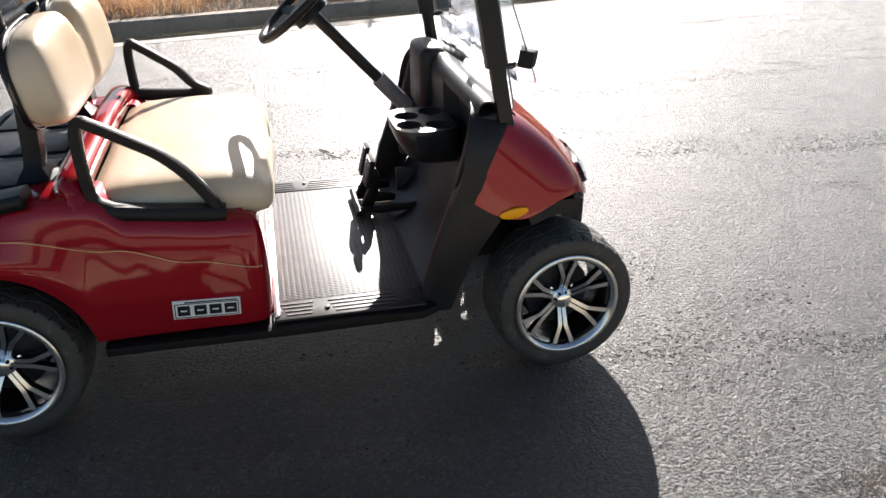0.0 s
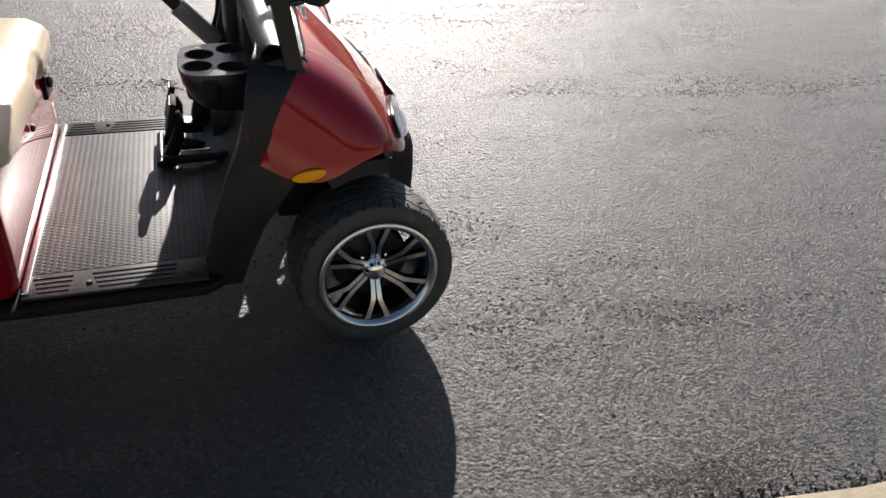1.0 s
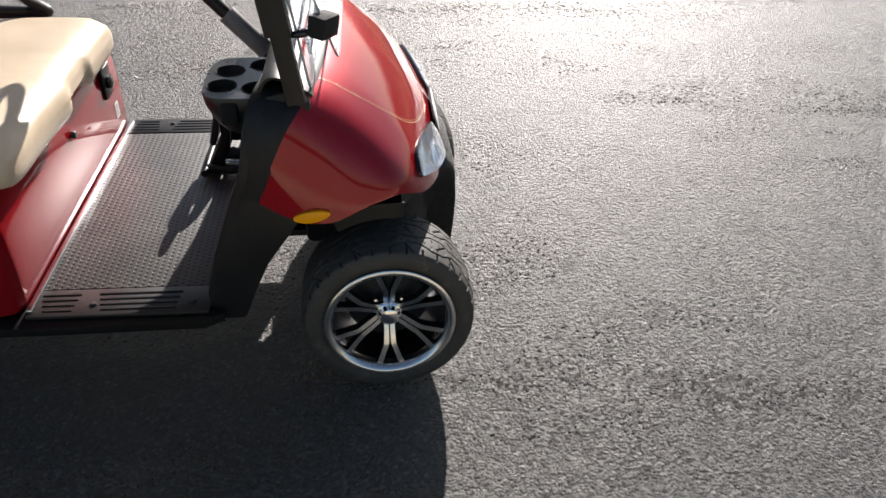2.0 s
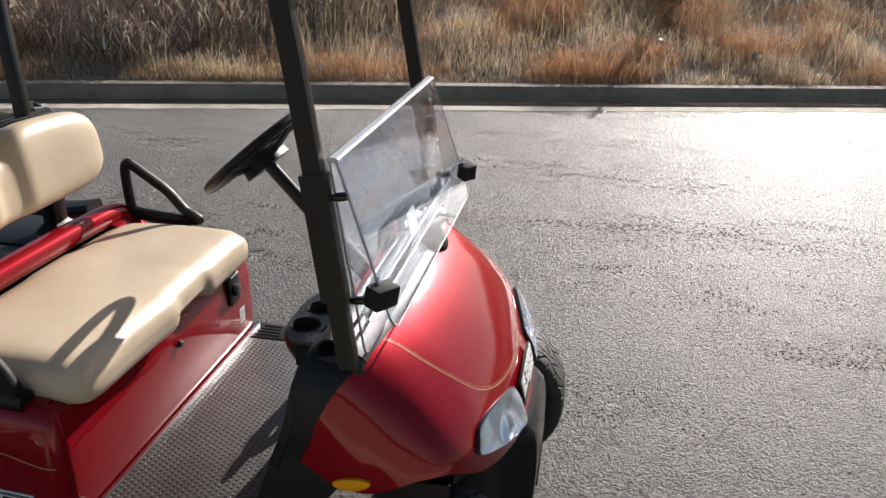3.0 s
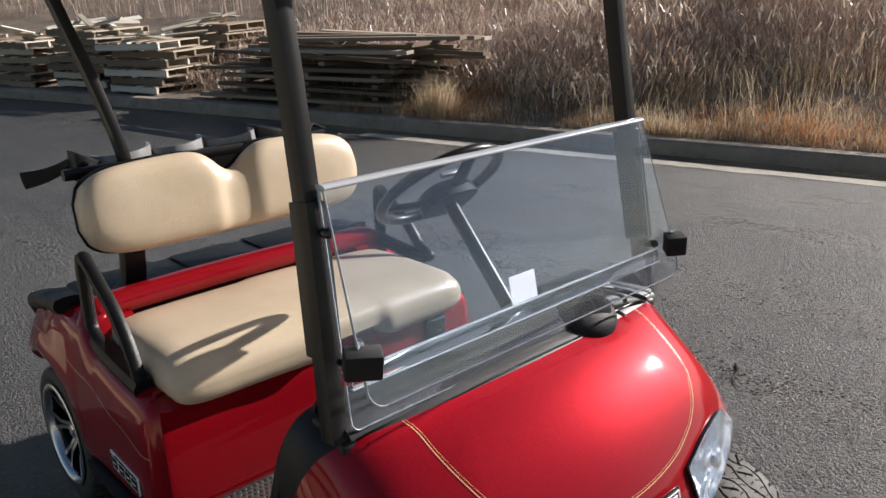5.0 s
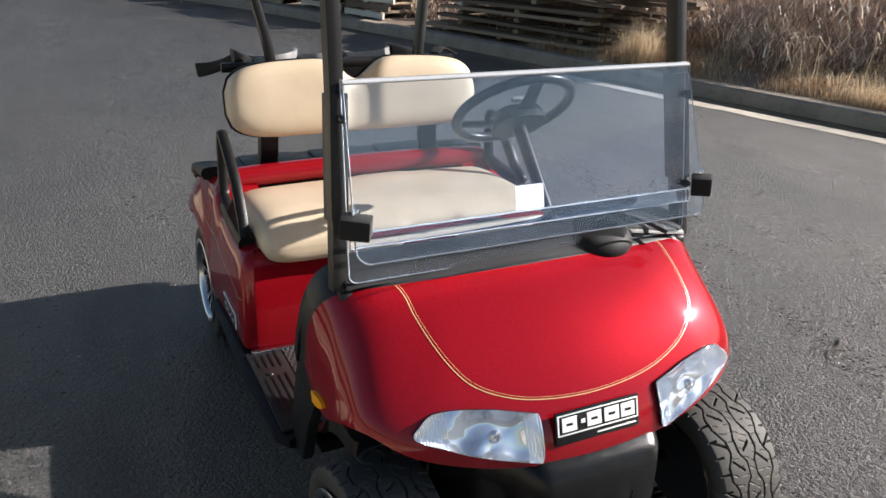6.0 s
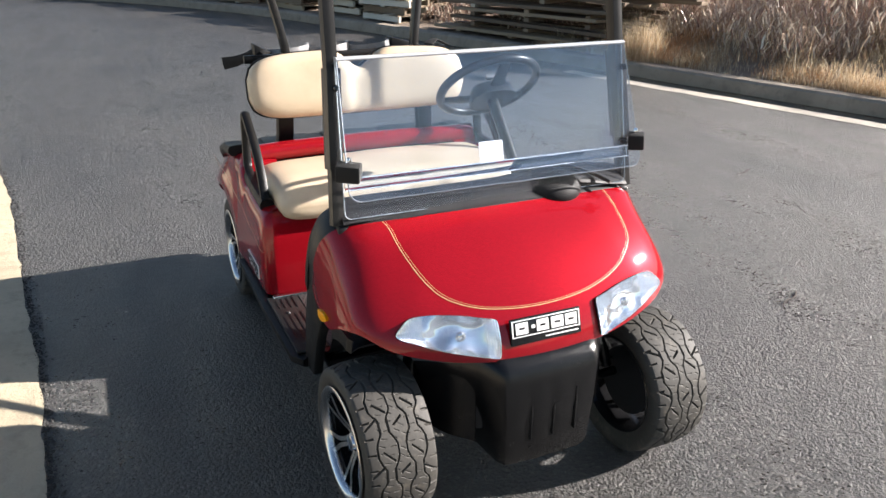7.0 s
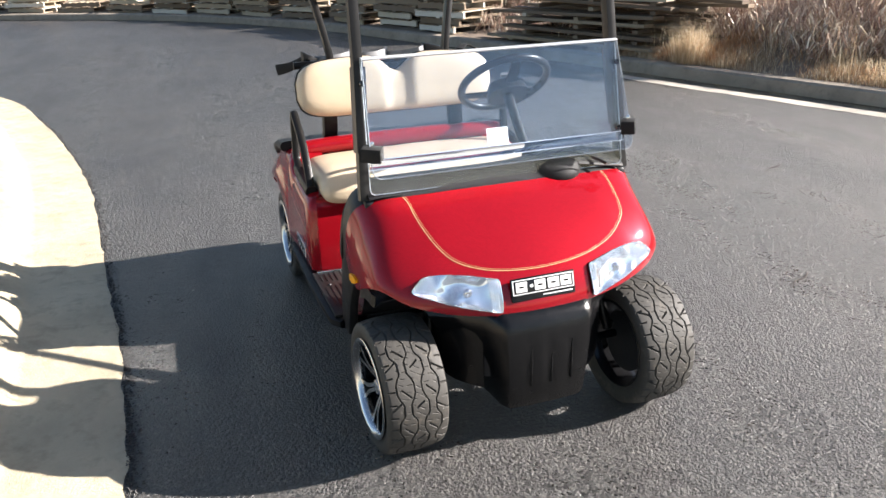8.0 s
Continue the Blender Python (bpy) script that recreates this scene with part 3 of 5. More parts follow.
def make_wheel():
    bm = bmesh.new()
    lathe(bm, [(0.1655, -0.092), (0.1745, -0.1045), (0.1775, -0.108), (0.1725, -0.1115), (0.163, -0.109), (0.154, -0.098), (0.152, -0.078), (0.1545, -0.070), (0.150, -0.045), (0.148, 0.07), (0.160, 0.095), (0.166, 0.092), (0.152, 0.06), (0.153, -0.05), (0.1655, -0.092)], 72)
    bmesh.ops.recalc_face_normals(bm, faces=bm.faces[:])
    bm.normal_update()
    for f in bm.faces:
        f.material_index = 1 if f.calc_center_median().y > -0.068 else 0
    rim = new("wheel", add_mesh("wheel", bm, [SILVER, GLOSS_BLACK], 50))
    rim.parent = cart
    tyre = new("tyre", make_tyre())
    tyre.parent = rim
    tyre["label"] = "black rubber tyre with grooved tread"
    sp = make_spoke()
    mirror = sp.copy()
    mirror.transform(Matrix.Scale(-1, 4, (1, 0, 0)))
    mirror.flip_normals()
    for k in range(6):
        for me in (sp, mirror):
            s = new("spoke", me)
            s.parent = rim
            s.matrix_basis = pose(0, 0, 0, 0, k * 60, 0)
    bm = bmesh.new()
    lathe(bm, [(0.001, -0.082), (0.018, -0.0815), (0.025, -0.078), (0.028, -0.070), (0.030, -0.062), (0.036, -0.059), (0.040, -0.052), (0.040, -0.030), (0.001, -0.030)], 32)
    bmesh.ops.recalc_face_normals(bm, faces=bm.faces[:])
    part("centre_cap", bm, CHROME, rim, "domed chrome centre cap")
    bm = bmesh.new()
    lathe(bm, [(0.001, -0.018), (0.045, -0.020), (0.108, -0.012), (0.116, 0.0), (0.116, 0.05), (0.001, 0.05)], 36)
    bmesh.ops.recalc_face_normals(bm, faces=bm.faces[:])
    part("brake_drum", bm, STEEL, rim, "dark steel brake drum")
    for k in range(4):
        bm = bmesh.new()
        m = pose(0.052 * math.cos(radians(45 + 90 * k)), 0, 0.052 * math.sin(radians(45 + 90 * k)))
        lathe(bm, [(0.001, -0.054), (0.007, -0.052), (0.009, -0.047), (0.009, -0.018), (0.001, -0.018)], 8, m=m)
        bmesh.ops.recalc_face_normals(bm, faces=bm.faces[:])
        part("lug_nut", bm, CHROME, rim, "chrome lug nut")
    return rim


STEER = 2.5
front_right = make_wheel()
front_right.matrix_basis = pose(0.677, -0.474, HUB_Z, 0, 0, STEER)


def wheel_at(x, y, turn, spin):
    w = copy_thing(front_right, pose(x, y, HUB_Z, 0, spin, turn))
    return w


wheel_at(0.715, 0.452, 180 + STEER, 40)
wheel_at(-1.022, -0.474, 0, 25)
wheel_at(-1.022, 0.474, 180, 70)

# --- hood shell: rows run from the cowl line to the lower rim ---
half_rear = [(0.372, 0.558, 0.612), (0.410, 0.560, 0.71), (0.450, 0.545, 0.790), (0.487, 0.505, 0.836), (0.513, 0.43, 0.850), (0.530, 0.30, 0.856), (0.540, 0.15, 0.860), (0.544, 0, 0.861)]
half_rim = [(0.374, 0.559, 0.609), (0.455, 0.562, 0.562), (0.54, 0.560, 0.550), (0.63, 0.553, 0.588), (0.715, 0.520, 0.604), (0.785, 0.425, 0.558), (0.838, 0.24, 0.518), (0.862, 0, 0.503)]


def mirrored(half):
    right = [(x, -y, z) for x, y, z in half]
    return right + [(x, y, z) for x, y, z in reversed(half[:-1])]


NU, NV = 97, 33
rear_line, rim_line = spline(mirrored(half_rear), NU), spline(mirrored(half_rim), NU)


def hood_point(i, v):
    a, b = rear_line[i], rim_line[i]
    hor = Vector((b.x - a.x, b.y - a.y, 0))
    ver = Vector((0, 0, a.z - b.z))
    side = max(0.0, min(1.0, (abs(i / (NU - 1) * 2 - 1) - 0.25) / 0.4))
    p1 = a + hor * (0.337 - 0.137 * side) - ver * 0.135
    p2 = b + ver * (0.389 - 0.182 * side) - hor * 0.048
    w = 1 - v
    return a * w ** 3 + p1 * (3 * w * w * v) + p2 * (3 * w * v * v) + b * v ** 3


hood_grid = [[hood_point(i, j / (NV - 1)) for j in range(NV)] for i in range(NU)]
bm = bmesh.new()
solid_grid(bm, hood_grid, 0.006, -1.0)
hood_bvh = BVHTree.FromBMesh(bm)
front_cowl = part("front_cowl", bm, RED, cart, "glossy metallic red front body", smooth=60)


def on_nose(y, z, off=0.0):
    """The point of the nose straight ahead at (y, z), pushed out by off, and its normal."""
    hit = hood_bvh.ray_cast(Vector((3, y, z)), Vector((-1, 0, 0)))
    p, n = hit[0], hit[1]
    if p is None:
        p, n, _, _ = hood_bvh.find_nearest(Vector((0.85, y, z)))
    if n.x < 0:
        n = -n
    return p + n * off, n


# gold pinstripe that runs round the hood
def ribbon(name, path, normals, wide, material, parent, label=""):
    bm = bmesh.new()
    rows = []
    for i, (p, n) in enumerate(zip(path, normals)):
        t = (path[min(i + 1, len(path) - 1)] - path[max(i - 1, 0)]).normalized()
        s = t.cross(n).normalized()
        rows.append([bm.verts.new(p + s * wide / 2 + n * 0.0012), bm.verts.new(p - s * wide / 2 + n * 0.0012)])
    for a, b in zip(rows, rows[1:]):
        bm.faces.new((a[0], a[1], b[1], b[0]))
    bmesh.ops.recalc_face_normals(bm, faces=bm.faces[:])
    return part(name, bm, material, parent, label)


def hood_uv(u, v):
    i = (u + 1) / 2 * (NU - 1)
    i0 = min(int(i), NU - 2)
    return hood_point(i0, v).lerp(hood_point(i0 + 1, v), i - i0)


def hood_stripe(inset, wide, material, label):
    line = [(-0.365, 0.004), (-0.339, 0.12), (-0.313, 0.25), (-0.274, 0.39), (-0.229, 0.525), (-0.186, 0.612), (-0.12, 0.668), (-0.05, 0.687), (0.03, 0.689), (0.10, 0.680), (0.15, 0.660), (0.208, 0.622), (0.258, 0.562), (0.312, 0.47), (0.352, 0.28), (0.376, 0.10), (0.380, 0.004)]
    line = spline([(u, v, 0) for u, v in line], 121)
    path, normals = [], []
    for q in line:
        shrink = 1 - inset / 0.36
        u, v = q.x * shrink, max(0.004, q.y - inset * 1.4 * min(1.0, q.y / 0.5))
        p = hood_uv(u, v)
        e = 0.004
        n = (hood_uv(u + e, v) - hood_uv(u - e, v)).cross(hood_uv(u, min(1, v + e)) - hood_uv(u, max(0, v - e)))
        n.normalize()
        if n.z + n.x < 0:
            n = -n
        path.append(p)
        normals.append(n)
    return ribbon("pinstripe", path, normals, wide, material, front_cowl, label)


hood_stripe(0.0, 0.0022, GOLD, "thin gold pinstripe")
hood_stripe(0.007, 0.0009, GOLD, "thin gold pinstripe")


# headlights: bowl, lens and rim lying on the nose
def headlight(side):
    outline = [(0.150, 0.620), (0.194, 0.629), (0.255, 0.641), (0.331, 0.649), (0.386, 0.647), (0.412, 0.631), (0.433, 0.609), (0.416, 0.596), (0.371, 0.581), (0.309, 0.559), (0.228, 0.538), (0.162, 0.522), (0.150, 0.531), (0.147, 0.575), (0.147, 0.605)]
    if side > 0:
        outline = [(0.186 + 0.954 * (y - 0.150), z) for y, z in outline]
    loop = spline([(y * side, z, 0) for y, z in outline] + [(outline[0][0] * side, outline[0][1], 0)], 57)[:-1]
    cy, cz = (0.270 if side < 0 else 0.300) * side, 0.592

    def shell(offset, bowl, shrink=1.0):
        bm = bmesh.new()
        rows = []
        for f in (1.0, 0.93, 0.8, 0.6, 0.4, 0.2, 0.05):
            row = []
            for q in loop:
                y, z = cy + (q.x - cy) * f * shrink, cz + (q.y - cz) * f * shrink
                p, n = on_nose(y, z, offset + bowl * (1 - f * f))
                row.append(bm.verts.new(p))
            rows.append(row)
        for a, b in zip(rows, rows[1:]):
            for k in range(len(a)):
                j = (k + 1) % len(a)
                bm.faces.new((a[k], a[j], b[j], b[k]))
        bm.faces.new(rows[-1])
        bmesh.ops.recalc_face_normals(bm, faces=bm.faces[:])
        return bm
    bezel_path = [on_nose(q.x, q.y, 0.004)[0] for q in loop]
    bm = bmesh.new()
    sweep(bm, bezel_path, 0.004, 0.012, up=(1, 0, 0.3), segs=8, closed=True)
    lamp = part("headlight", bm, GLOSS_BLACK, cart, "clear headlight in a thin black gasket")
    bm = shell(0.011, -0.009)
    part("reflector", bm, REFLECTOR, lamp, "bright silvered reflector", smooth=50)
    bm = bmesh.new()
    p, n = on_nose(cy - 0.01 * side, 0.592, 0.004)
    bmesh.ops.create_uvsphere(bm, u_segments=14, v_segments=8, radius=0.016, matrix=Matrix.Translation(p) @ Matrix.Diagonal((0.6, 1, 1, 1)))
    part("bulb_cover", bm, CHROME, lamp, "small chrome bulb shield")
    bm = shell(0.014, 0.008)
    ln = part("lens", bm, LENS, lamp, "clear moulded lens", smooth=50)
    ln.visible_shadow = False
    return lamp


headlight(-1)
headlight(1)

# badge on the nose: black plate, pale frame and blocks
badge_m = Matrix.Translation(on_nose(0, 0.582, 0.003)[0]) @ pose(0, 0, 0, 0, -15, 0)
badge_base = bmesh.new()
box(badge_base, (-0.004, -0.117, -0.038), (0.004, 0.117, 0.040), 0.003, badge_m)
badge = part("front_badge", badge_base, GLOSS_BLACK, cart, "black badge with pale frame and blocks")


def badge_bar(parent, m, y0, z0, y1, z1, x0=0.0042, x1=0.0062, name="badge_block"):
    bm = bmesh.new()
    box(bm, (x0, min(y0, y1), min(z0, z1)), (x1, max(y0, y1), max(z0, z1)), 0.0006, m, 1)
    return part(name, bm, WHITE, parent)


for a in ((-0.110, 0.031, 0.110, 0.0345), (-0.110, -0.0155, 0.110, -0.012), (-0.1125, -0.0155, -0.108, 0.0345), (0.108, -0.0155, 0.1125, 0.0345)):
    badge_bar(badge, badge_m, *a, name="badge_frame")
# five pale blocks stand for the maker's mark
for y, w in ((-0.080, 0.040), (-0.043, 0.012), (-0.012, 0.040), (0.037, 0.042), (0.083, 0.040)):
    h = 0.017 if w > 0.02 else 0.005
    badge_bar(badge, badge_m, y - w / 2, 0.0095 - h, y + w / 2, 0.0095 + h)
    if w > 0.02:
        bm = bmesh.new()
        box(bm, (0.0062, y - w * 0.22, 0.0065), (0.0066, y + w * 0.22, 0.0125), 0.0, badge_m)
        part("badge_gap", bm, GLOSS_BLACK, badge)
badge_bar(badge, badge_m, -0.005, -0.028, 0.105, -0.024)

# --- front bumper ---
bm = bmesh.new()
rows = []
for z, hw, x in ((0.520, 0.165, 0.825), (0.505, 0.170, 0.862), (0.482, 0.168, 0.884), (0.445, 0.165, 0.893), (0.37, 0.160, 0.896), (0.28, 0.154, 0.893), (0.19, 0.148, 0.885), (0.165, 0.144, 0.873), (0.155, 0.140, 0.85)):
    row = []
    for k in range(33):
        f = k / 32 * 2 - 1
        a = abs(f)
        if a < 0.62:
            y, xx = f / 0.62 * hw, x - 0.006 * (a / 0.62) ** 2
        else:
            g = (a - 0.62) / 0.38
            rise = max(0.0, min(1.0, (z - 0.16) / 0.34))
            y = (1 if f > 0 else -1) * (hw + (0.045 + 0.15 * rise) * g)
            xx = x - 0.010 - (0.30 - 0.13 * rise) * g ** 0.62
        dip = 0.0
        if 0.19 < z < 0.44:
            for c in (-0.075, 0.0, 0.075):
                dip = max(dip, 0.004 * max(0, 1 - abs(y - c) / 0.016))
        row.append((xx - dip, y, z))
    rows.append(row)
solid_grid(bm, rows, 0.006, -1.0)
bumper = part("front_bumper", bm, BUMPER_BLACK, cart, "textured black plastic front bumper", smooth=35)
for y in (-0.075, 0.0, 0.075):
    bm = bmesh.new()
    sweep(bm, [(0.8955, y + 0.009, 0.40), (0.8975, y + 0.009, 0.33), (0.896, y + 0.009, 0.25)], lambda f: 0.004 + 0.004 * math.sin(math.pi * f), 0.008, up=(1, 0, 0), segs=8)
    part("bumper_rib", bm, BLACK, bumper)

# --- cowl sides, arches and wells, each side ---
side_poly = [(0.215, 0.255), (0.212, 0.34), (0.243, 0.46), (0.298, 0.61), (0.318, 0.66), (0.39, 0.655), (0.372, 0.614), (0.425, 0.587), (0.462, 0.548), (0.415, 0.482), (0.372, 0.420), (0.338, 0.345), (0.302, 0.255)]
half_cowl = [(0.300, 0.556, 0.612), (0.336, 0.556, 0.71), (0.352, 0.540, 0.80), (0.370, 0.502, 0.858), (0.392, 0.43, 0.882), (0.408, 0.30, 0.893), (0.415, 0.15, 0.897), (0.418, 0, 0.898)]
cowl_line = spline(mirrored(half_cowl), NU)
bm = bmesh.new()
rows = []
for i in range(NU):
    a, c = rear_line[i], cowl_line[i]
    rows.append([c - Vector((0.0, 0, 0.035)) + Vector((0.012, 0, 0)), c - Vector((0.003, 0, 0.010))] + [a.lerp(c, 1 - f / 6) + Vector((0, 0, 0.008 * math.sin(math.pi * f / 6))) for f in range(7)] + [a + (a - c) * 0.03 - Vector((0, 0, 0.006))])
solid_grid(bm, rows, 0.006, -1.0)
part("cowl_rim", bm, DASH_BLACK, cart, "black plastic cowl behind the hood", smooth=50)
for s in (-1, 1):
    bm = bmesh.new()
    prism(bm, side_poly, s * 0.520, s * 0.556, "Y", 0.010)
    cs = part("cowl_side", bm, DASH_BLACK, cart, "black plastic door pillar", smooth=35)
    bm = bmesh.new()
    rows = []
    for k in range(25):
        a = radians(118 - 34 * k / 24)
        cx, cz = 0.69 + 0.285 * math.cos(a), 0.247 + 0.31 * math.sin(a)
        ox, oz = 0.69 + 0.315 * math.cos(a), 0.247 + 0.350 * math.sin(a)
        yo = (0.552 if s < 0 else 0.505) - 0.16 * max(0.0, (cx - 0.70) / 0.25) ** 1.2
        rows.append([(ox, s * yo, oz), (cx, s * (yo + 0.004), cz), (cx - 0.003, s * (yo - 0.02), cz + 0.01), (ox, s * (yo - 0.30), oz)])
    solid_grid(bm, rows, 0.004, s)
    part("wheel_arch", bm, BLACK, cart, "black plastic wheel arch liner", smooth=45)
    # amber marker
    bm = bmesh.new()
    path = [(0.495 + 0.045 * math.cos(t), s * (0.5705 - 0.004 * abs(math.cos(t))), 0.573 + 0.0155 * math.sin(t) + 0.006 * math.cos(t)) for t in [2 * math.pi * k / 24 for k in range(24)]]
    ctr = bm.verts.new((0.495, s * 0.577, 0.573))
    vs = [bm.verts.new(p) for p in path]
    back = [bm.verts.new((p[0], p[1] - s * 0.016, p[2])) for p in path]
    for k in range(24):
        j = (k + 1) % 24
        bm.faces.new((ctr, vs[k], vs[j]))
        bm.faces.new((vs[k], back[k], back[j], vs[j]))
    bmesh.ops.recalc_face_normals(bm, faces=bm.faces[:])
    part("side_marker", bm, AMBER, front_cowl, "amber side marker lamp")

# --- underbody and floor ---
bm = bmesh.new()
box(bm, (-1.22, -0.30, 0.17), (-0.05, 0.30, 0.25), 0.01)
box(bm, (-0.05, -0.14, 0.240), (0.62, 0.14, 0.262), 0.006)
# added plate, no chassis member: keeps sun off the ground behind the wheel
box(bm, (0.28, 0.33, 0.20), (0.468, 0.355, 0.42), 0.004)
box(bm, (0.44, -0.20, 0.25), (0.80, 0.20, 0.50), 0.02)
box(bm, (-1.18, -0.33, 0.25), (-0.72, 0.33, 0.57), 0.02)
part("chassis", bm, STEEL, cart, "dark steel chassis with an added light-blocking plate")
for s in (-1, 1):
    bm = bmesh.new()
    sweep(bm, [(0.66, s * 0.20, 0.24), (0.66, s * 0.44, 0.247)], 0.030, 0.030, segs=12)
    sweep(bm, [(0.58, s * 0.16, 0.30), (0.62, s * 0.34, 0.30), (0.64, s * 0.40, 0.28)], 0.018, 0.018, segs=8)
    sweep(bm, [(0.65, s * 0.37, 0.27), (0.62, s * 0.32, 0.50)], 0.04, 0.04, segs=12)
    part("suspension", bm, BUMPER_BLACK, cart, "dark front suspension strut")
    bm = bmesh.new()
    sweep(bm, spline([(0.80, s * 0.20, 0.37), (0.74, s * 0.27, 0.37), (0.66, s * 0.315, 0.38), (0.56, s * 0.33, 0.39)], 12), 0.010, lambda f: 0.30 - 0.08 * f, segs=8, power=6)
    part("splash_apron", bm, BUMPER_BLACK, cart, "black moulded splash apron inside the front wheel")
bm = bmesh.new()
box(bm, (-0.30, -0.50, 0.262), (0.30, 0.50, 0.298), 0.006)
part("floor_pan", bm, BLACK, cart)
bm = bmesh.new()
box(bm, (-0.242, -0.468, 0.298), (0.262, 0.468, 0.307), 0.003)
part("floor_mat", bm, MAT, cart, "grey dimpled rubber floor mat")
for s in (-1, 1):
    bm = bmesh.new()
    sweep(bm, [(-0.72, s * 0.548, 0.278), (-0.2, s * 0.555, 0.279), (0.20, s * 0.548, 0.279), (0.235, s * 0.535, 0.279)], lambda f: 0.112 if f < 0.9 else 0.085, 0.036, segs=16, power=6)
    rocker = part("rocker_panel", bm, BLACK, cart, "black plastic rocker panel")
    bm = bmesh.new()
    box(bm, (-0.243, min(s * 0.472, s * 0.585), 0.299), (0.216, max(s * 0.472, s * 0.585), 0.309), 0.003)
    sill = part("sill_plate", bm, PLATE_GREY, cart, "scuffed grey ribbed sill plate")
    for k in range(4):
        for x0, x1 in ((-0.225, -0.125), (-0.080, 0.135)):
            bm = bmesh.new()
            y = s * (0.496 + 0.022 * k)
            box(bm, (x0 + 0.006 * k, y - 0.0035, 0.309), (x1 - 0.003 * k, y + 0.0035, 0.3115), 0.001, segs=1)
            part("sill_rib", bm, BLACK, sill)
    for x in (-0.085, 0.168):
        bm = bmesh.new()
        lathe(bm, [(0.001, 0.3155), (0.006, 0.315), (0.009, 0.311), (0.001, 0.308)], 12, "Z", m=pose(x, s * 0.541, 0))
        bmesh.ops.recalc_face_normals(bm, faces=bm.faces[:])
        part("bolt", bm, STEEL, sill, "dark bolt head")
bm = bmesh.new()
fw = spline([(0.226, 0, 0.304), (0.272, 0, 0.315), (0.327, 0, 0.352), (0.377, 0, 0.43), (0.397, 0, 0.53), (0.402, 0, 0.60), (0.404, 0, 0.66)], 20)
solid_grid(bm, [[(p.x, -0.502 + 1.004 * k / 16, p.z) for k in range(17)] for p in fw], 0.006, -1.0)
part("firewall", bm, DASH_BLACK, cart, "black moulded kick panel")

# --- dashboard ---
bm = bmesh.new()
dash = spline([(0.388, 0, 0.575), (0.392, 0, 0.66), (0.395, 0, 0.76), (0.392, 0, 0.84), (0.402, 0, 0.885), (0.425, 0, 0.902), (0.455, 0, 0.892), (0.50, 0, 0.866), (0.51, 0, 0.855)], 26)
rows = []
for p in dash:
    row = []
    for k in range(49):
        y = -0.49 + 0.98 * k / 48
        lift = 0.030 * math.exp(-((y - 0.27) / 0.14) ** 2) * max(0, min(1, (p.z - 0.74) / 0.1))
        drop = 0.03 * max(0, (abs(y) - 0.45) / 0.10) ** 2
        glove = -0.05 * (1 if 0.08 < -y < 0.44 and p.z < 0.86 and p.x < 0.41 else 0)
        row.append((p.x - glove, y, p.z + lift - drop * max(0, (p.z - 0.7) / 0.2)))
    rows.append(row)
solid_grid(bm, rows, 0.006, -1.0)
end_poly = [(0.32, 0.63), (0.388, 0.60), (0.47, 0.60), (0.505, 0.80), (0.508, 0.845), (0.45, 0.872), (0.405, 0.862), (0.372, 0.82)]
dashboard = part("dashboard", bm, DASH_BLACK, cart, "black moulded dashboard", smooth=45)
for s in (-1, 1):
    bm = bmesh.new()
    prism(bm, end_poly, s * 0.470, s * 0.505, "Y", 0.008)
    part("dash_end", bm, DASH_BLACK, dashboard)
# gauge pod ahead of the wheel
bm = bmesh.new()
bmesh.ops.create_uvsphere(bm, u_segments=28, v_segments=16, radius=1, matrix=Matrix.LocRotScale((0.478, 0.225, 0.878), Euler((0, radians(22), 0)), (0.088, 0.095, 0.046)))
part("gauge_pod", bm, POD_BLACK, dashboard, "rounded black pod ahead of the wheel", smooth=60)
bm = bmesh.new()
box(bm, (0.352, 0.135, 0.69), (0.45, 0.385, 0.935), 0.03, segs=3)
part("column_shroud", bm, DASH_BLACK, dashboard, "black column shroud")
bm = bmesh.new()
sweep(bm, spline([(0.545, 0.40, 0.885), (0.50, 0.36, 0.905), (0.47, 0.26, 0.935), (0.49, 0.17, 0.905)], 18), 0.012, 0.012, segs=8)
part("trim_loop", bm, BLACK_SMOOTH, dashboard)
# cup holder tub: plate with four wells let into it
CUPS = ((0.258, -0.066), (0.350, -0.024), (0.248, -0.172), (0.344, -0.190))
tub_top = []
for k in range(32):
    a = 2 * math.pi * k / 32
    ca, sa = math.cos(a), math.sin(a)
    q = (abs(ca) ** 4 + abs(sa) ** 4) ** -0.25
    tub_top.append((0.302 + 0.106 * ca * q, -0.112 + 0.150 * sa * q))
bm = bmesh.new()
rings = []
for z, f, fx in ((0.752, 0.985, 0.0), (0.745, 1.0, 0.0), (0.715, 0.99, 0.004), (0.675, 0.93, 0.016), (0.645, 0.84, 0.030), (0.630, 0.72, 0.045)):
    rings.append([(0.302 + fx + (x - 0.302) * f, -0.112 + (y + 0.112) * f, z) for x, y in tub_top])
rows = loft(bm, rings, True, False)
bm.faces.new(rows[-1])
edges = [bm.edges.get((rows[0][k], rows[0][(k + 1) % 32])) for k in range(32)]
for cx, cy in CUPS:
    ring = [bm.verts.new((cx + 0.042 * math.cos(2 * math.pi * k / 24), cy + 0.042 * math.sin(2 * math.pi * k / 24), 0.752)) for k in range(24)]
    edges += [bm.edges.new((ring[k], ring[(k + 1) % 24])) for k in range(24)]
bmesh.ops.triangle_fill(bm, use_beauty=True, use_dissolve=False, edges=edges)
bmesh.ops.recalc_face_normals(bm, faces=bm.faces[:])
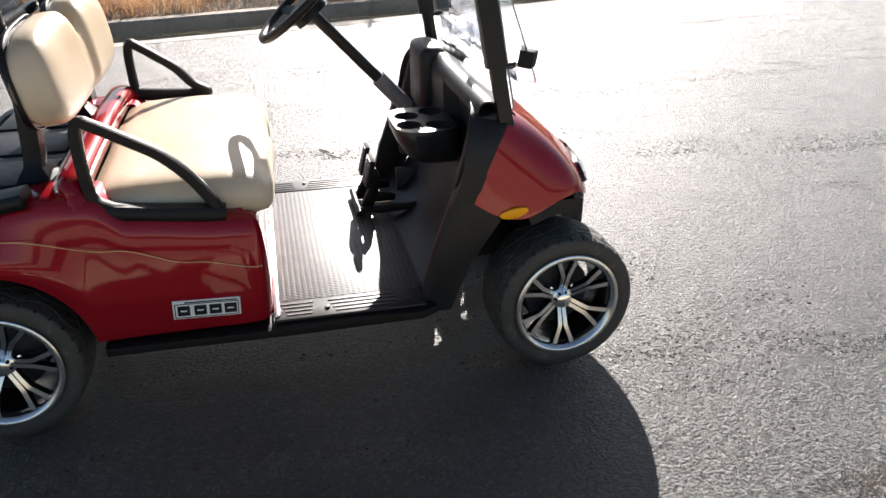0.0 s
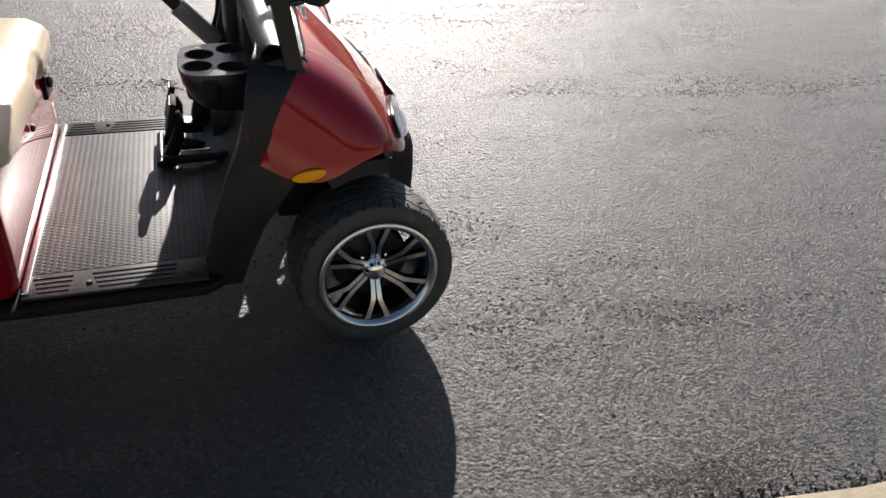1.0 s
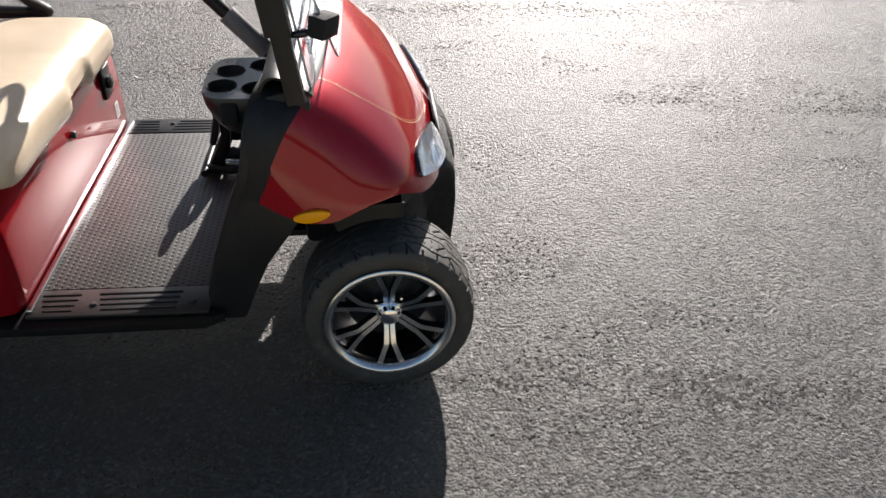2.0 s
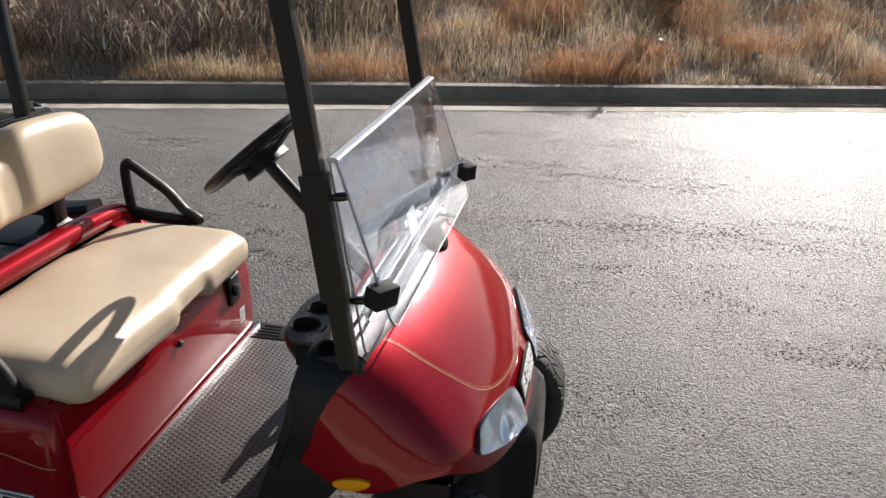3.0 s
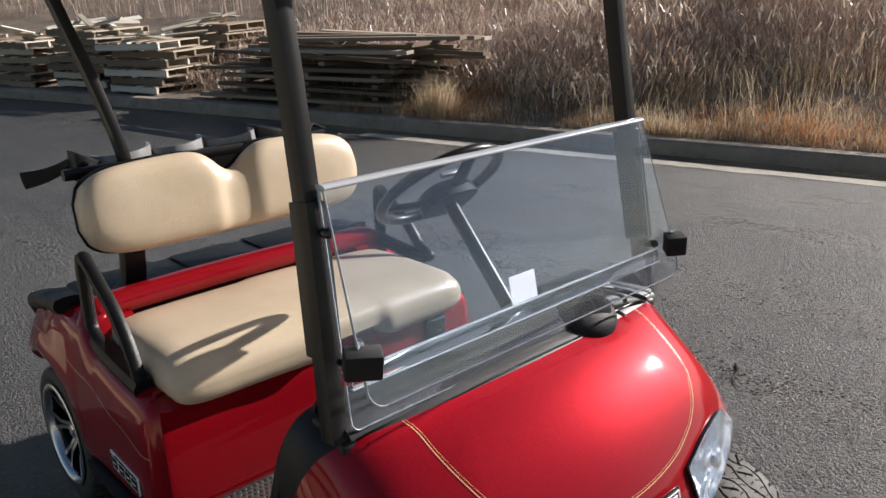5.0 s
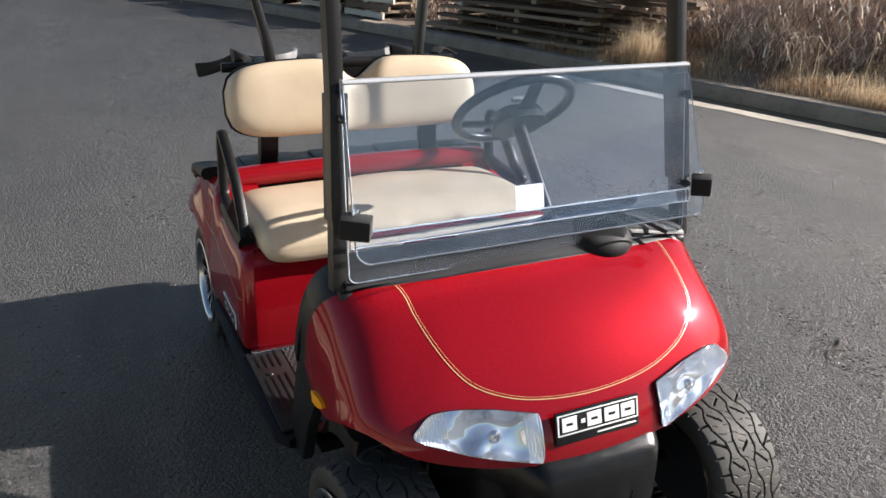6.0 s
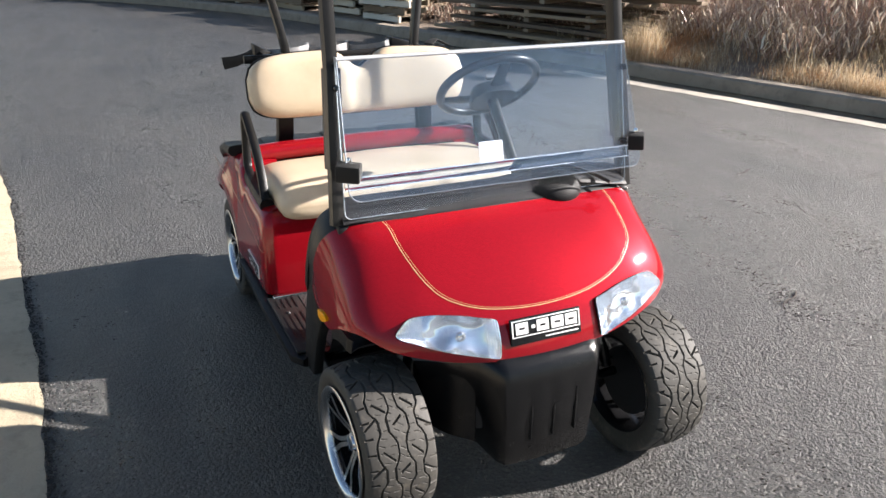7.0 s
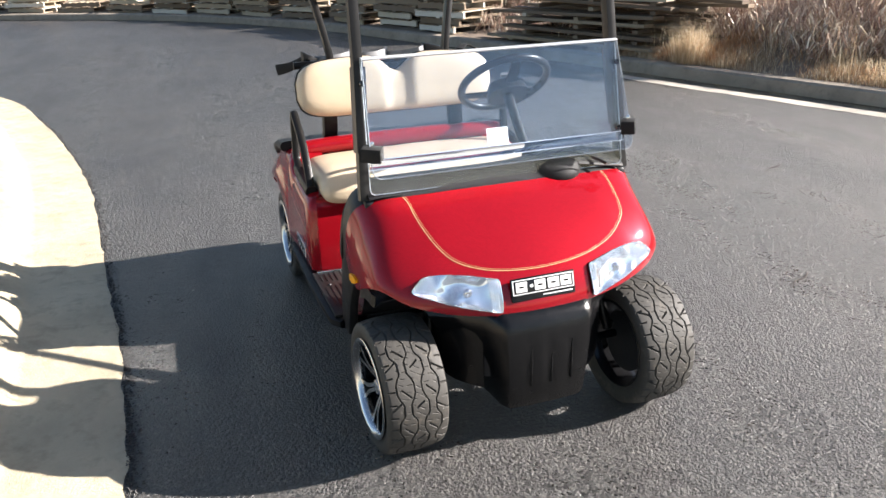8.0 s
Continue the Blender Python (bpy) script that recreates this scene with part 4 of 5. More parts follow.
cup = part("cup_holder", bm, CUP_BLACK, cart, "glossy black four-hole cup holder", smooth=35)
for cx, cy in CUPS:
    bm = bmesh.new()
    lathe(bm, [(0.0425, 0.7535), (0.0405, 0.7545), (0.039, 0.752), (0.0375, 0.69), (0.034, 0.662), (0.001, 0.660)], 28, "Z", m=pose(cx, cy, 0))
    bmesh.ops.recalc_face_normals(bm, faces=bm.faces[:])
    for f in bm.faces:
        f.normal_flip()
    part("cup_well", bm, FOAM, cup, "dark round cup well")
bm = bmesh.new()
box(bm, (-0.012, -0.022, -0.030), (0.012, 0.022, 0.028), 0.006, pose(0.276, -0.262, 0.712, 0, 0, 90))
clip = part("phone_slot", bm, FOAM, cup, "narrow black slot on the cup holder")

# --- steering ---
WHEEL_C = Vector((-0.053, 0.255, 1.10))
axis = Vector((-0.66, 0, 0.75)).normalized()
across = Vector((0, 1, 0))
upw = across.cross(axis).normalized()
if upw.z < 0:
    upw = -upw
bm = bmesh.new()
sweep(bm, [WHEEL_C + across * (0.184 * math.cos(a)) + upw * (0.184 * math.sin(a)) for a in [2 * math.pi * k / 48 for k in range(48)]], 0.034, 0.031, up=axis, segs=12, closed=True)
steer = part("steering_wheel", bm, BLACK_SMOOTH, cart, "black three-spoke steering wheel")
for a in (90, 205, 335):
    bm = bmesh.new()
    d = across * math.cos(radians(a)) + upw * math.sin(radians(a))
    sweep(bm, [WHEEL_C - axis * 0.035 + d * 0.03, WHEEL_C - axis * 0.025 + d * 0.09, WHEEL_C + d * 0.180], lambda f: 0.062 - 0.026 * f, 0.016, up=axis, segs=8, power=3)
    part("wheel_spoke", bm, BLACK, steer)
bm = bmesh.new()
sweep(bm, [WHEEL_C - axis * 0.06, WHEEL_C - axis * 0.035, WHEEL_C - axis * 0.02, WHEEL_C - axis * 0.012], lambda f: 0.17 - 0.02 * f, lambda f: 0.14 - 0.02 * f, up=upw, segs=20, power=3)
part("wheel_hub", bm, BLACK, steer)
bm = bmesh.new()
box(bm, (-0.032, -0.007, -0.008), (0.032, 0.007, 0.008), 0.003, Matrix.Translation(WHEEL_C + upw * 0.055 + axis * 0.006) @ Matrix.Rotation(radians(90), 4, "Z") @ pose(0, 0, 0, 40, 0, 0))
part("clip_board", bm, GREY_PLASTIC, steer)
bm = bmesh.new()
cb = Vector((0.330, 0.252, 0.685))
top = WHEEL_C - axis * 0.045
sweep(bm, [cb, cb.lerp(top, 0.35), cb.lerp(top, 0.351), top], 0.042, 0.042, up=(0, 1, 0), segs=16)
column = part("steering_column", bm, BLACK_SMOOTH, cart, "black steering column with a grey sleeve")
bm = bmesh.new()
sweep(bm, [cb + (top - cb) * f for f in (0.02, 0.05, 0.30, 0.31, 0.335)], 0.060, 0.060, up=(0, 1, 0), segs=16)
part("column_sleeve", bm, GREY_PLASTIC, column, "grey column sleeve")
# --- pedals: a ribbed pad on a bent plate arm, hinged on a bar at the floor ---
def pedal(y, wide, tall, parent, name):
    lean = pose(0.150, y, 0.478, 0, 14, 0)
    bm = bmesh.new()
    prism(bm, [(0.098, 0.312), (0.150, 0.312), (0.182, 0.392), (0.190, 0.455), (0.176, 0.490), (0.158, 0.482), (0.160, 0.440), (0.138, 0.392)], y - 0.014, y + 0.014, "Y", 0.004)
    prism(bm, [(0.135, 0.350), (0.245, 0.352), (0.250, 0.372), (0.178, 0.398)], y - 0.006, y + 0.006, "Y", 0.002)
    pd = part(name, bm, BLACK, parent, "black plate foot pedal")
    bm = bmesh.new()
    box(bm, (-0.009, -wide / 2, -tall / 2), (0.009, wide / 2, tall / 2), 0.005, lean)
    pad = part("pedal_pad", bm, FOAM, pd, "ribbed black rubber pedal pad")
    for k in range(8):
        bm = bmesh.new()
        box(bm, (-0.0125, -wide * 0.44, -0.003), (-0.0085, wide * 0.44, 0.003), 0.001, lean @ pose(0, 0, tall * (-0.42 + 0.12 * k)), 1)
        part("pad_rib", bm, GREY_PLASTIC, pad)
    return pd


brake = pedal(0.175, 0.105, 0.110, cart, "brake_pedal")
pedal(0.315, 0.075, 0.120, cart, "accelerator_pedal")
bm = bmesh.new()
sweep(bm, [(0.100, 0.110, 0.330), (0.100, 0.36, 0.330)], 0.026, 0.026, up=(1, 0, 0), segs=10)
sweep(bm, [(0.100, 0.150, 0.330), (0.185, 0.130, 0.334), (0.320, 0.120, 0.345)], 0.030, 0.026, segs=8, power=4)
part("pedal_hinge", bm, BLACK, brake, "black hinge bar of the pedals")
bm = bmesh.new()
sweep(bm, [(0.165, 0.150, 0.356), (0.245, 0.140, 0.360), (0.262, 0.140, 0.362)], 0.008, 0.008, segs=8)
part("return_rod", bm, CHROME, brake, "bright return rod")

# --- rear body: a skirt swept round the plan ---
def rear_plan(n):
    pts = [(-0.246, 0.0), (-0.246, 0.30), (-0.247, 0.51), (-0.252, 0.550), (-0.268, 0.574), (-0.300, 0.583)]
    pts += [(-0.30 - 0.82 * k / 12, 0.585 - 0.010 * (k / 12) ** 2) for k in range(1, 13)]
    pts += [(-1.19, 0.560), (-1.235, 0.52), (-1.262, 0.43), (-1.272, 0.25), (-1.274, 0.0)]
    return spline([(x, y, 0) for x, y in pts], n)


def lerp_table(x, table):
    for (x0, v0), (x1, v1) in zip(table, table[1:]):
        if x0 >= x >= x1:
            f = (x - x0) / (x1 - x0)
            f = f * f * (3 - 2 * f)
            return v0 + (v1 - v0) * f
    return table[0][1] if x > table[0][0] else table[-1][1]


TOP_Z = [(-0.24, 0.640), (-0.36, 0.648), (-0.60, 0.672), (-0.70, 0.735), (-0.80, 0.742), (-0.98, 0.72), (-1.13, 0.68), (-1.28, 0.56)]
plan = rear_plan(150)


def rear_section(i):
    p = plan[i]
    t = (plan[min(i + 1, len(plan) - 1)] - plan[max(i - 1, 0)]).normalized()
    nrm = Vector((t.y, -t.x, 0))
    if i == 0:
        nrm = Vector((1, 0, 0))
    if i == len(plan) - 1:
        nrm = Vector((-1, 0, 0))
    if nrm.dot(Vector((p.x + 0.8, p.y, 0))) < 0:
        nrm = -nrm
    zt = lerp_table(p.x, TOP_Z)
    zb = 0.305
    dx = p.x + 1.005
    if p.y > 0.40 and abs(dx) < 0.30:
        zb = max(zb, 0.247 + 0.30 * math.sqrt(max(0.0, 1 - (dx / 0.272) ** 2)) if abs(dx) < 0.272 else zb)
    if p.x < -1.255:
        zb = 0.36
    flare = 0.034 * math.exp(-((p.x + 1.02) / 0.30) ** 2) if p.y > 0.4 else 0
    hgt = zt - zb
    out = []
    for o, z in ((-0.022, zb), (-0.004 + flare, zb + 0.006), (0.002 + flare, zb + 0.03), (0.003 + flare * 0.6, zb + hgt * 0.35), (0.0, zb + hgt * 0.65), (-0.006, zt - 0.055), (-0.016, zt - 0.022), (-0.034, zt - 0.006), (-0.06, zt), (-0.12, zt + 0.001), (-0.17, zt - 0.004)):
        out.append(p + nrm * o + Vector((0, 0, z)))
    return out


for s in (-1, 1):
    bm = bmesh.new()
    rows = []
    for i in range(len(plan)):
        rows.append([(q.x, s * q.y if abs(q.y) > 0.012 else 0.0, q.z) for q in rear_section(i)])
    solid_grid(bm, rows, 0.005, s)
    body_half = part("rear_body", bm, RED, cart, "glossy metallic red rear body panel", smooth=50)
    # pinstripe along the flank
    path, normals = [], []
    for k in range(60):
        x = -0.262 - 0.88 * k / 59
        z = lerp_table(x, [(-0.25, 0.492), (-0.45, 0.530), (-0.65, 0.588), (-0.92, 0.648), (-1.15, 0.66)])
        path.append(Vector((x, s * ((0.5875 if x < -0.30 else 0.5875 - 0.6 * (x + 0.30) ** 2 * 10) + 0.020 * math.exp(-((x + 1.02) / 0.30) ** 2)), z)))
        normals.append(Vector((0, s, 0)))
    ribbon("pinstripe", path, normals, 0.0026, GOLD, body_half, "thin gold pinstripe")

# badge on the right flank
side_m = pose(-0.430, -0.5905, 0.382, 0, 2, 0) @ Matrix.Rotation(radians(-90), 4, "Z")
bm = bmesh.new()
box(bm, (-0.002, -0.094, -0.029), (0.003, 0.094, 0.029), 0.002, side_m)
side_badge = part("side_badge", bm, WHITE, cart, "pale badge with dark frame and blocks")


def dark_bar(y0, z0, y1, z1, name="badge_block"):
    bm = bmesh.new()
    box(bm, (0.003, y0, z0), (0.0042, y1, z1), 0.0, side_m)
    return part(name, bm, GLOSS_BLACK, side_badge)


dark_bar(-0.089, 0.0175, 0.089, 0.0195, "badge_frame")
dark_bar(-0.089, -0.0255, 0.089, -0.0235, "badge_frame")
dark_bar(-0.089, -0.0255, -0.0865, 0.0195, "badge_frame")
dark_bar(0.0865, -0.0255, 0.089, 0.0195, "badge_frame")
for y, w in ((-0.064, 0.034), (-0.018, 0.034), (0.024, 0.034), (0.066, 0.034)):
    dark_bar(y - w / 2, -0.0185, y + w / 2, 0.0125)
for y, w in ((-0.064, 0.018), (-0.018, 0.018), (0.024, 0.018), (0.066, 0.018)):
    bm = bmesh.new()
    box(bm, (0.0042, y - w / 2, -0.005), (0.0050, y + w / 2, -0.001), 0.0, side_m)
    part("badge_gap", bm, WHITE, side_badge)
dark_bar(-0.06, 0.0215, 0.085, 0.0250)

# key lock, switch box and sticker on the panel below the seat
bm = bmesh.new()
lathe(bm, [(0.001, 0.012), (0.008, 0.012), (0.011, 0.008), (0.012, 0.0), (0.001, 0.0)], 16, "Z", m=pose(-0.243, 0.006, 0.530, 0, 90, 0))
bmesh.ops.recalc_face_normals(bm, faces=bm.faces[:])
part("key_lock", bm, STEEL, cart, "small dark key lock")
bm = bmesh.new()
box(bm, (-0.246, 0.355, 0.485), (-0.236, 0.435, 0.605), 0.005)
sw = part("switch_plate", bm, BLACK, cart, "black switch plate")
bm = bmesh.new()
box(bm, (-0.238, 0.372, 0.520), (-0.218, 0.412, 0.560), 0.008)
part("switch_knob", bm, GLOSS_BLACK, sw)
bm = bmesh.new()
sweep(bm, [(-0.234, 0.365, 0.595), (-0.234, 0.425, 0.595)], 0.006, 0.006, segs=8)
part("switch_bar", bm, CHROME, sw)
bm = bmesh.new()
box(bm, (-0.2445, 0.432, 0.382), (-0.2425, 0.470, 0.438))
sticker = part("sticker", bm, WHITE, cart, "small white sticker with dark printed bars")
for k in range(4):
    bm = bmesh.new()
    box(bm, (-0.2425, 0.437, 0.392 + 0.011 * k), (-0.2418, 0.465 - 0.004 * (k % 2), 0.396 + 0.011 * k))
    part("print_bar", bm, GREY_PLASTIC, sticker)

# floor edge strip at the foot of the seat panel
bm = bmesh.new()
box(bm, (-0.246, -0.565, 0.300), (-0.228, 0.565, 0.316), 0.004)
part("edge_strip", bm, SILVER, cart, "bright metal floor edge strip")

# --- seat ---
def cushion_ring(y, x0, x1, z0, z1, n=28, power=5.0):
    cx, cz, hx, hz = (x0 + x1) / 2, (z0 + z1) / 2, (x1 - x0) / 2, (z1 - z0) / 2
    out = []
    for k in range(n):
        a = 2 * math.pi * k / n
        ca, sa = math.cos(a), math.sin(a)
        q = (abs(ca) ** power + abs(sa) ** power) ** (-1 / power)
        out.append((cx + hx * ca * q, y, cz + hz * sa * q))
    return out


bm = bmesh.new()
rings = []
SEAT_W = 0.505
for k in range(65):
    f = k / 64 * 2 - 1
    a = abs(f)
    end = (1 - a ** 14) ** 0.5 if a < 1 else 0.0
    y = SEAT_W * f
    notch = 0.040 * math.exp(-((y - 0.06) / 0.105) ** 8)
    crown = 0.008 * math.cos(math.pi * f / 2)
    x0, x1, z0, z1 = -0.715, -0.205 + 0.012 * math.exp(-(y / 0.16) ** 2) - 0.35 * notch, 0.600 + notch, 0.742 + crown
    cz, cx = (z0 + z1) / 2, (x0 + x1) / 2
    e = max(0.03, end)
    rings.append(cushion_ring(y, cx + (x0 - cx) * (0.88 + 0.12 * e), cx + (x1 - cx) * (0.86 + 0.14 * e), cz + (z0 - cz) * (0.35 + 0.65 * e), cz + (z1 - cz) * (0.35 + 0.65 * e)))
loft(bm, rings)
for v in bm.verts:
    # the top sinks a little to the rear and rolls down at the front lip
    f = (v.co.x + 0.70) / 0.5
    if v.co.z > 0.68:
        v.co.z -= 0.020 * max(0, 0.45 - f) + 0.020 * max(0, f - 0.86) / 0.14
bmesh.ops.recalc_face_normals(bm, faces=bm.faces[:])
seat = part("seat_cushion", bm, VINYL, cart, "tan vinyl bench seat cushion", smooth=60)
bm = bmesh.new()
box(bm, (-0.66, -0.45, 0.590), (-0.27, 0.45, 0.622), 0.008)
part("seat_base", bm, BLACK, seat)

# seat back: two lobes joined by a lower waist, leaning back
BACK = pose(-0.785, 0, 0.882, 0, -9, 0)
bm = bmesh.new()
rings, shell_rings, piping_top, piping_low = [], [], [], []
for k in range(61):
    f = k / 60 * 2 - 1
    a = abs(f)
    y = 0.485 * f
    e = max(0.02, (1 - a ** 9) ** 0.5 if a < 1 else 0.0)
    waist = math.exp(-(y / 0.075) ** 2)
    top = 0.276 - 0.080 * waist - 0.018 * a ** 2
    bot = 0.0
    thick = 0.098 - 0.036 * math.exp(-(y / 0.062) ** 4) - 0.006 * a
    zc, hz = (top + bot) / 2, (top - bot) / 2 * (0.30 + 0.70 * e)
    front, rear = 0.035 + thick * 0.5 * (0.4 + 0.6 * e), -0.034
    rings.append([tuple(BACK @ Vector(p)) for p in cushion_ring(y, rear, front, zc - hz, zc + hz, 30, 3.4)])
    piping_top.append(BACK @ Vector((rear + 0.012, y * 1.003, zc + hz + 0.001)))
    piping_low.append(BACK @ Vector((rear + 0.012, y * 1.003, zc - hz - 0.001)))
    shell_rings.append([tuple(BACK @ Vector(p)) for p in cushion_ring(y, rear - 0.014 * e, rear + 0.016, zc - hz * 0.99, zc + hz * 0.99, 20, 4.0)])
loft(bm, rings)
bmesh.ops.recalc_face_normals(bm, faces=bm.faces[:])
back = part("seat_back", bm, VINYL, cart, "tan vinyl two-lobed seat back", smooth=60)
bm = bmesh.new()
sweep(bm, piping_top + list(reversed(piping_low)), 0.008, 0.010, up=(1, 0, 0), segs=8, closed=True)
part("piping", bm, BLACK, back, "thin black piping round the seat back")
bm = bmesh.new()
loft(bm, shell_rings)
bmesh.ops.recalc_face_normals(bm, faces=bm.faces[:])
part("back_shell", bm, BLACK, back, "black plastic shell behind the seat back", smooth=50)

for s in (-1, 1):
    # seat back posts with flared feet
    bm = bmesh.new()
    sweep(bm, [(-0.862, s * 0.335, 0.735), (-0.862, s * 0.335, 0.765), (-0.858, s * 0.33, 0.80), (-0.852, s * 0.325, 0.95), (-0.885, s * 0.31, 1.12)], lambda f: 0.075 + 0.055 * max(0, 1 - f * 5), lambda f: 0.055 + 0.05 * max(0, 1 - f * 5), up=(1, 0, 0), segs=12, power=5)
    part("seat_post", bm, BLACK, cart, "black seat back post")
    # roof posts behind the seat back
    bm = bmesh.new()
    sweep(bm, spline([(-0.885, s * 0.292, 1.04), (-0.892, s * 0.302, 1.18), (-0.94, s * 0.345, 1.40), (-0.985, s * 0.395, 1.60), (-1.03, s * 0.45, 1.84)], 14), 0.034, 0.05, up=(1, 0, 0), segs=12, power=5)
    part("rear_roof_post", bm, BLACK_SMOOTH, cart, "black tubular rear roof post")
    # armrests
    bm = bmesh.new()
    loop = [(-0.640, 0.690), (-0.680, 0.715), (-0.692, 0.760), (-0.697, 0.84), (-0.696, 0.905), (-0.682, 0.932), (-0.652, 0.920), (-0.575, 0.877), (-0.500, 0.832), (-0.436, 0.772), (-0.390, 0.710), (-0.366, 0.665), (-0.380, 0.648), (-0.45, 0.655), (-0.55, 0.668)]
    if s > 0:
        loop = [(-0.69 + (x + 0.69) * 0.82, z if z > 0.765 else 0.765 - (0.765 - z) * 0.30) for x, z in loop]
    pts = spline([(x, s * (0.538 - 0.03 * (z - 0.65)), z) for x, z in loop] + [(loop[0][0], s * (0.538 - 0.03 * (loop[0][1] - 0.65)), loop[0][1])], 73)[:-1]
    sweep(bm, pts, 0.034, 0.036, up=(0, 1, 0), segs=10, power=3, closed=True)
    arm = part("armrest", bm, BLACK, cart, "black moulded loop armrest")
    bm = bmesh.new()
    lift = 0.0 if s < 0 else 0.050
    sweep(bm, [(-0.70, s * 0.530, 0.70 + lift * 0.7), (-0.66, s * 0.534, 0.680 + lift), (-0.52, s * 0.536, 0.662 + lift), (-0.345 if s < 0 else -0.46, s * 0.536, 0.648 + lift)], 0.055 if s < 0 else 0.03, 0.05 if s < 0 else 0.03, segs=10, power=4)
    part("armrest_base", bm, BLACK, arm)

# red roll behind the seat and the dark bag well
bm = bmesh.new()
sweep(bm, spline([(-0.715, -0.535, 0.69), (-0.725, -0.515, 0.725), (-0.735, -0.48, 0.750), (-0.738, -0.25, 0.758), (-0.738, 0, 0.760), (-0.738, 0.25, 0.758), (-0.735, 0.48, 0.750), (-0.725, 0.515, 0.725), (-0.715, 0.535, 0.69)], 50), 0.085, 0.075, segs=16, power=2.6)
part("rear_lip", bm, RED, cart, "glossy red lip behind the seat", smooth=60)
bm = bmesh.new()
box(bm, (-1.12, -0.47, 0.58), (-0.76, 0.47, 0.725), 0.02)
well = part("bag_well", bm, DASH_BLACK, cart, "dark grey plastic tray behind the seat")
for k in range(3):
    bm = bmesh.new()
    box(bm, (-1.10, -0.40 + 0.29 * k, 0.725), (-0.83, -0.18 + 0.29 * k, 0.732), 0.004)
    part("tray_mat", bm, BLACK, well)
for s in (-1, 1):
    bm = bmesh.new()
    rim_path = [(p.x, s * (p.y - 0.045), lerp_table(p.x, TOP_Z) + 0.006) for p in plan if p.x < -0.84]
    sweep(bm, rim_path, 0.10, 0.050, segs=12, power=3.5)
    part("well_rim", bm, BLACK, cart, "black plastic rim of the bag well")

# golf bag rack across the rear posts
bm = bmesh.new()
sweep(bm, [(-0.93, -0.47, 1.115), (-0.93, 0.47, 1.115)], 0.030, 0.035, segs=10, power=4)
rack = part("bag_rack", bm, BLACK_SMOOTH, cart, "black bag rack with grey cradles")
for c, hw in ((0.122, 0.098), (-0.072, 0.092), (-0.250, 0.083)):
    bm = bmesh.new()
    rows = []
    for k in range(21):
        a = math.pi * k / 20
        y = c + hw * math.cos(a)
        x = -0.950 - 0.090 * (1 - math.sin(a))
        rows.append([(x - 0.010, y, 1.03), (x + 0.002, y, 1.09), (x + 0.004, y, 1.125), (x - 0.004, y, 1.140 + 0.020 * (1 + math.cos(a)) / 2)])
    solid_grid(bm, rows, 0.012)
    part("bag_cradle", bm, CRADLE_GREY, rack, "curved grey bag cradle", smooth=50)
for y0, y1 in ((0.225, 0.40), (-0.41, -0.33)):
    bm = bmesh.new()
    prism(bm, [(y0, 1.07), (y1, 1.07), (y1, 1.12), (y1 - 0.4 * (y1 - y0), 1.145), (y0, 1.172)], -1.06, -0.985, "X", 0.008)
    part("rack_end", bm, BLACK, rack, "black end block of the bag rack")
bm = bmesh.new()
sweep(bm, spline([(-0.97, -0.36, 1.13), (-1.03, -0.385, 1.138), (-1.09, -0.425, 1.105), (-1.14, -0.465, 1.080), (-1.19, -0.515, 1.064)], 20), lambda f: 0.045 - 0.034 * f, lambda f: 0.016 + 0.040 * f, segs=8, power=5)
part("strap", bm, FOAM, rack, "black webbing strap")
bm = bmesh.new()
sweep(bm, spline([(-0.95, 0.40, 1.135), (-0.99, 0.45, 1.15), (-1.01, 0.52, 1.12)], 10), 0.045, 0.008, segs=8, power=4)
part("strap", bm, FOAM, rack, "black webbing strap")

# --- front posts and windshield ---
def post_x(z):
    return 0.452 - 0.165 * (z - 1.0)


for s in (-1, 1):
    bm = bmesh.new()
    sweep(bm, [(post_x(z), s * max(0.472, 0.492 - 0.06 * (z - 1.0)), z) for z in (0.845, 1.2, 1.5, 1.84)], 0.036, 0.046, up=(1, 0, 0), segs=12, power=6)
    post = part("front_roof_post", bm, BLACK_SMOOTH, cart, "black square front roof post")
    bm = bmesh.new()
    sweep(bm, [(post_x(z) - 0.002, s * (0.493 - 0.06 * (z - 1.0)), z) for z in (1.005, 1.15, 1.282)], 0.044, 0.064, up=(1, 0, 0), segs=12, power=6)
    part("post_sleeve", bm, BLACK_SMOOTH, post, "black sleeve on the post")
    for z in (1.0, 1.235):
        bm = bmesh.new()
        lathe(bm, [(0.001, 0.022), (0.007, 0.022), (0.010, 0.016), (0.010, 0.0), (0.006, -0.02), (0.001, -0.02)], 12, "Z", m=pose(post_x(z) + 0.040, s * 0.478, z, 0, 80, 0))
        bmesh.ops.recalc_face_normals(bm, faces=bm.faces[:])
        part("thumb_screw", bm, GLOSS_BLACK, post)


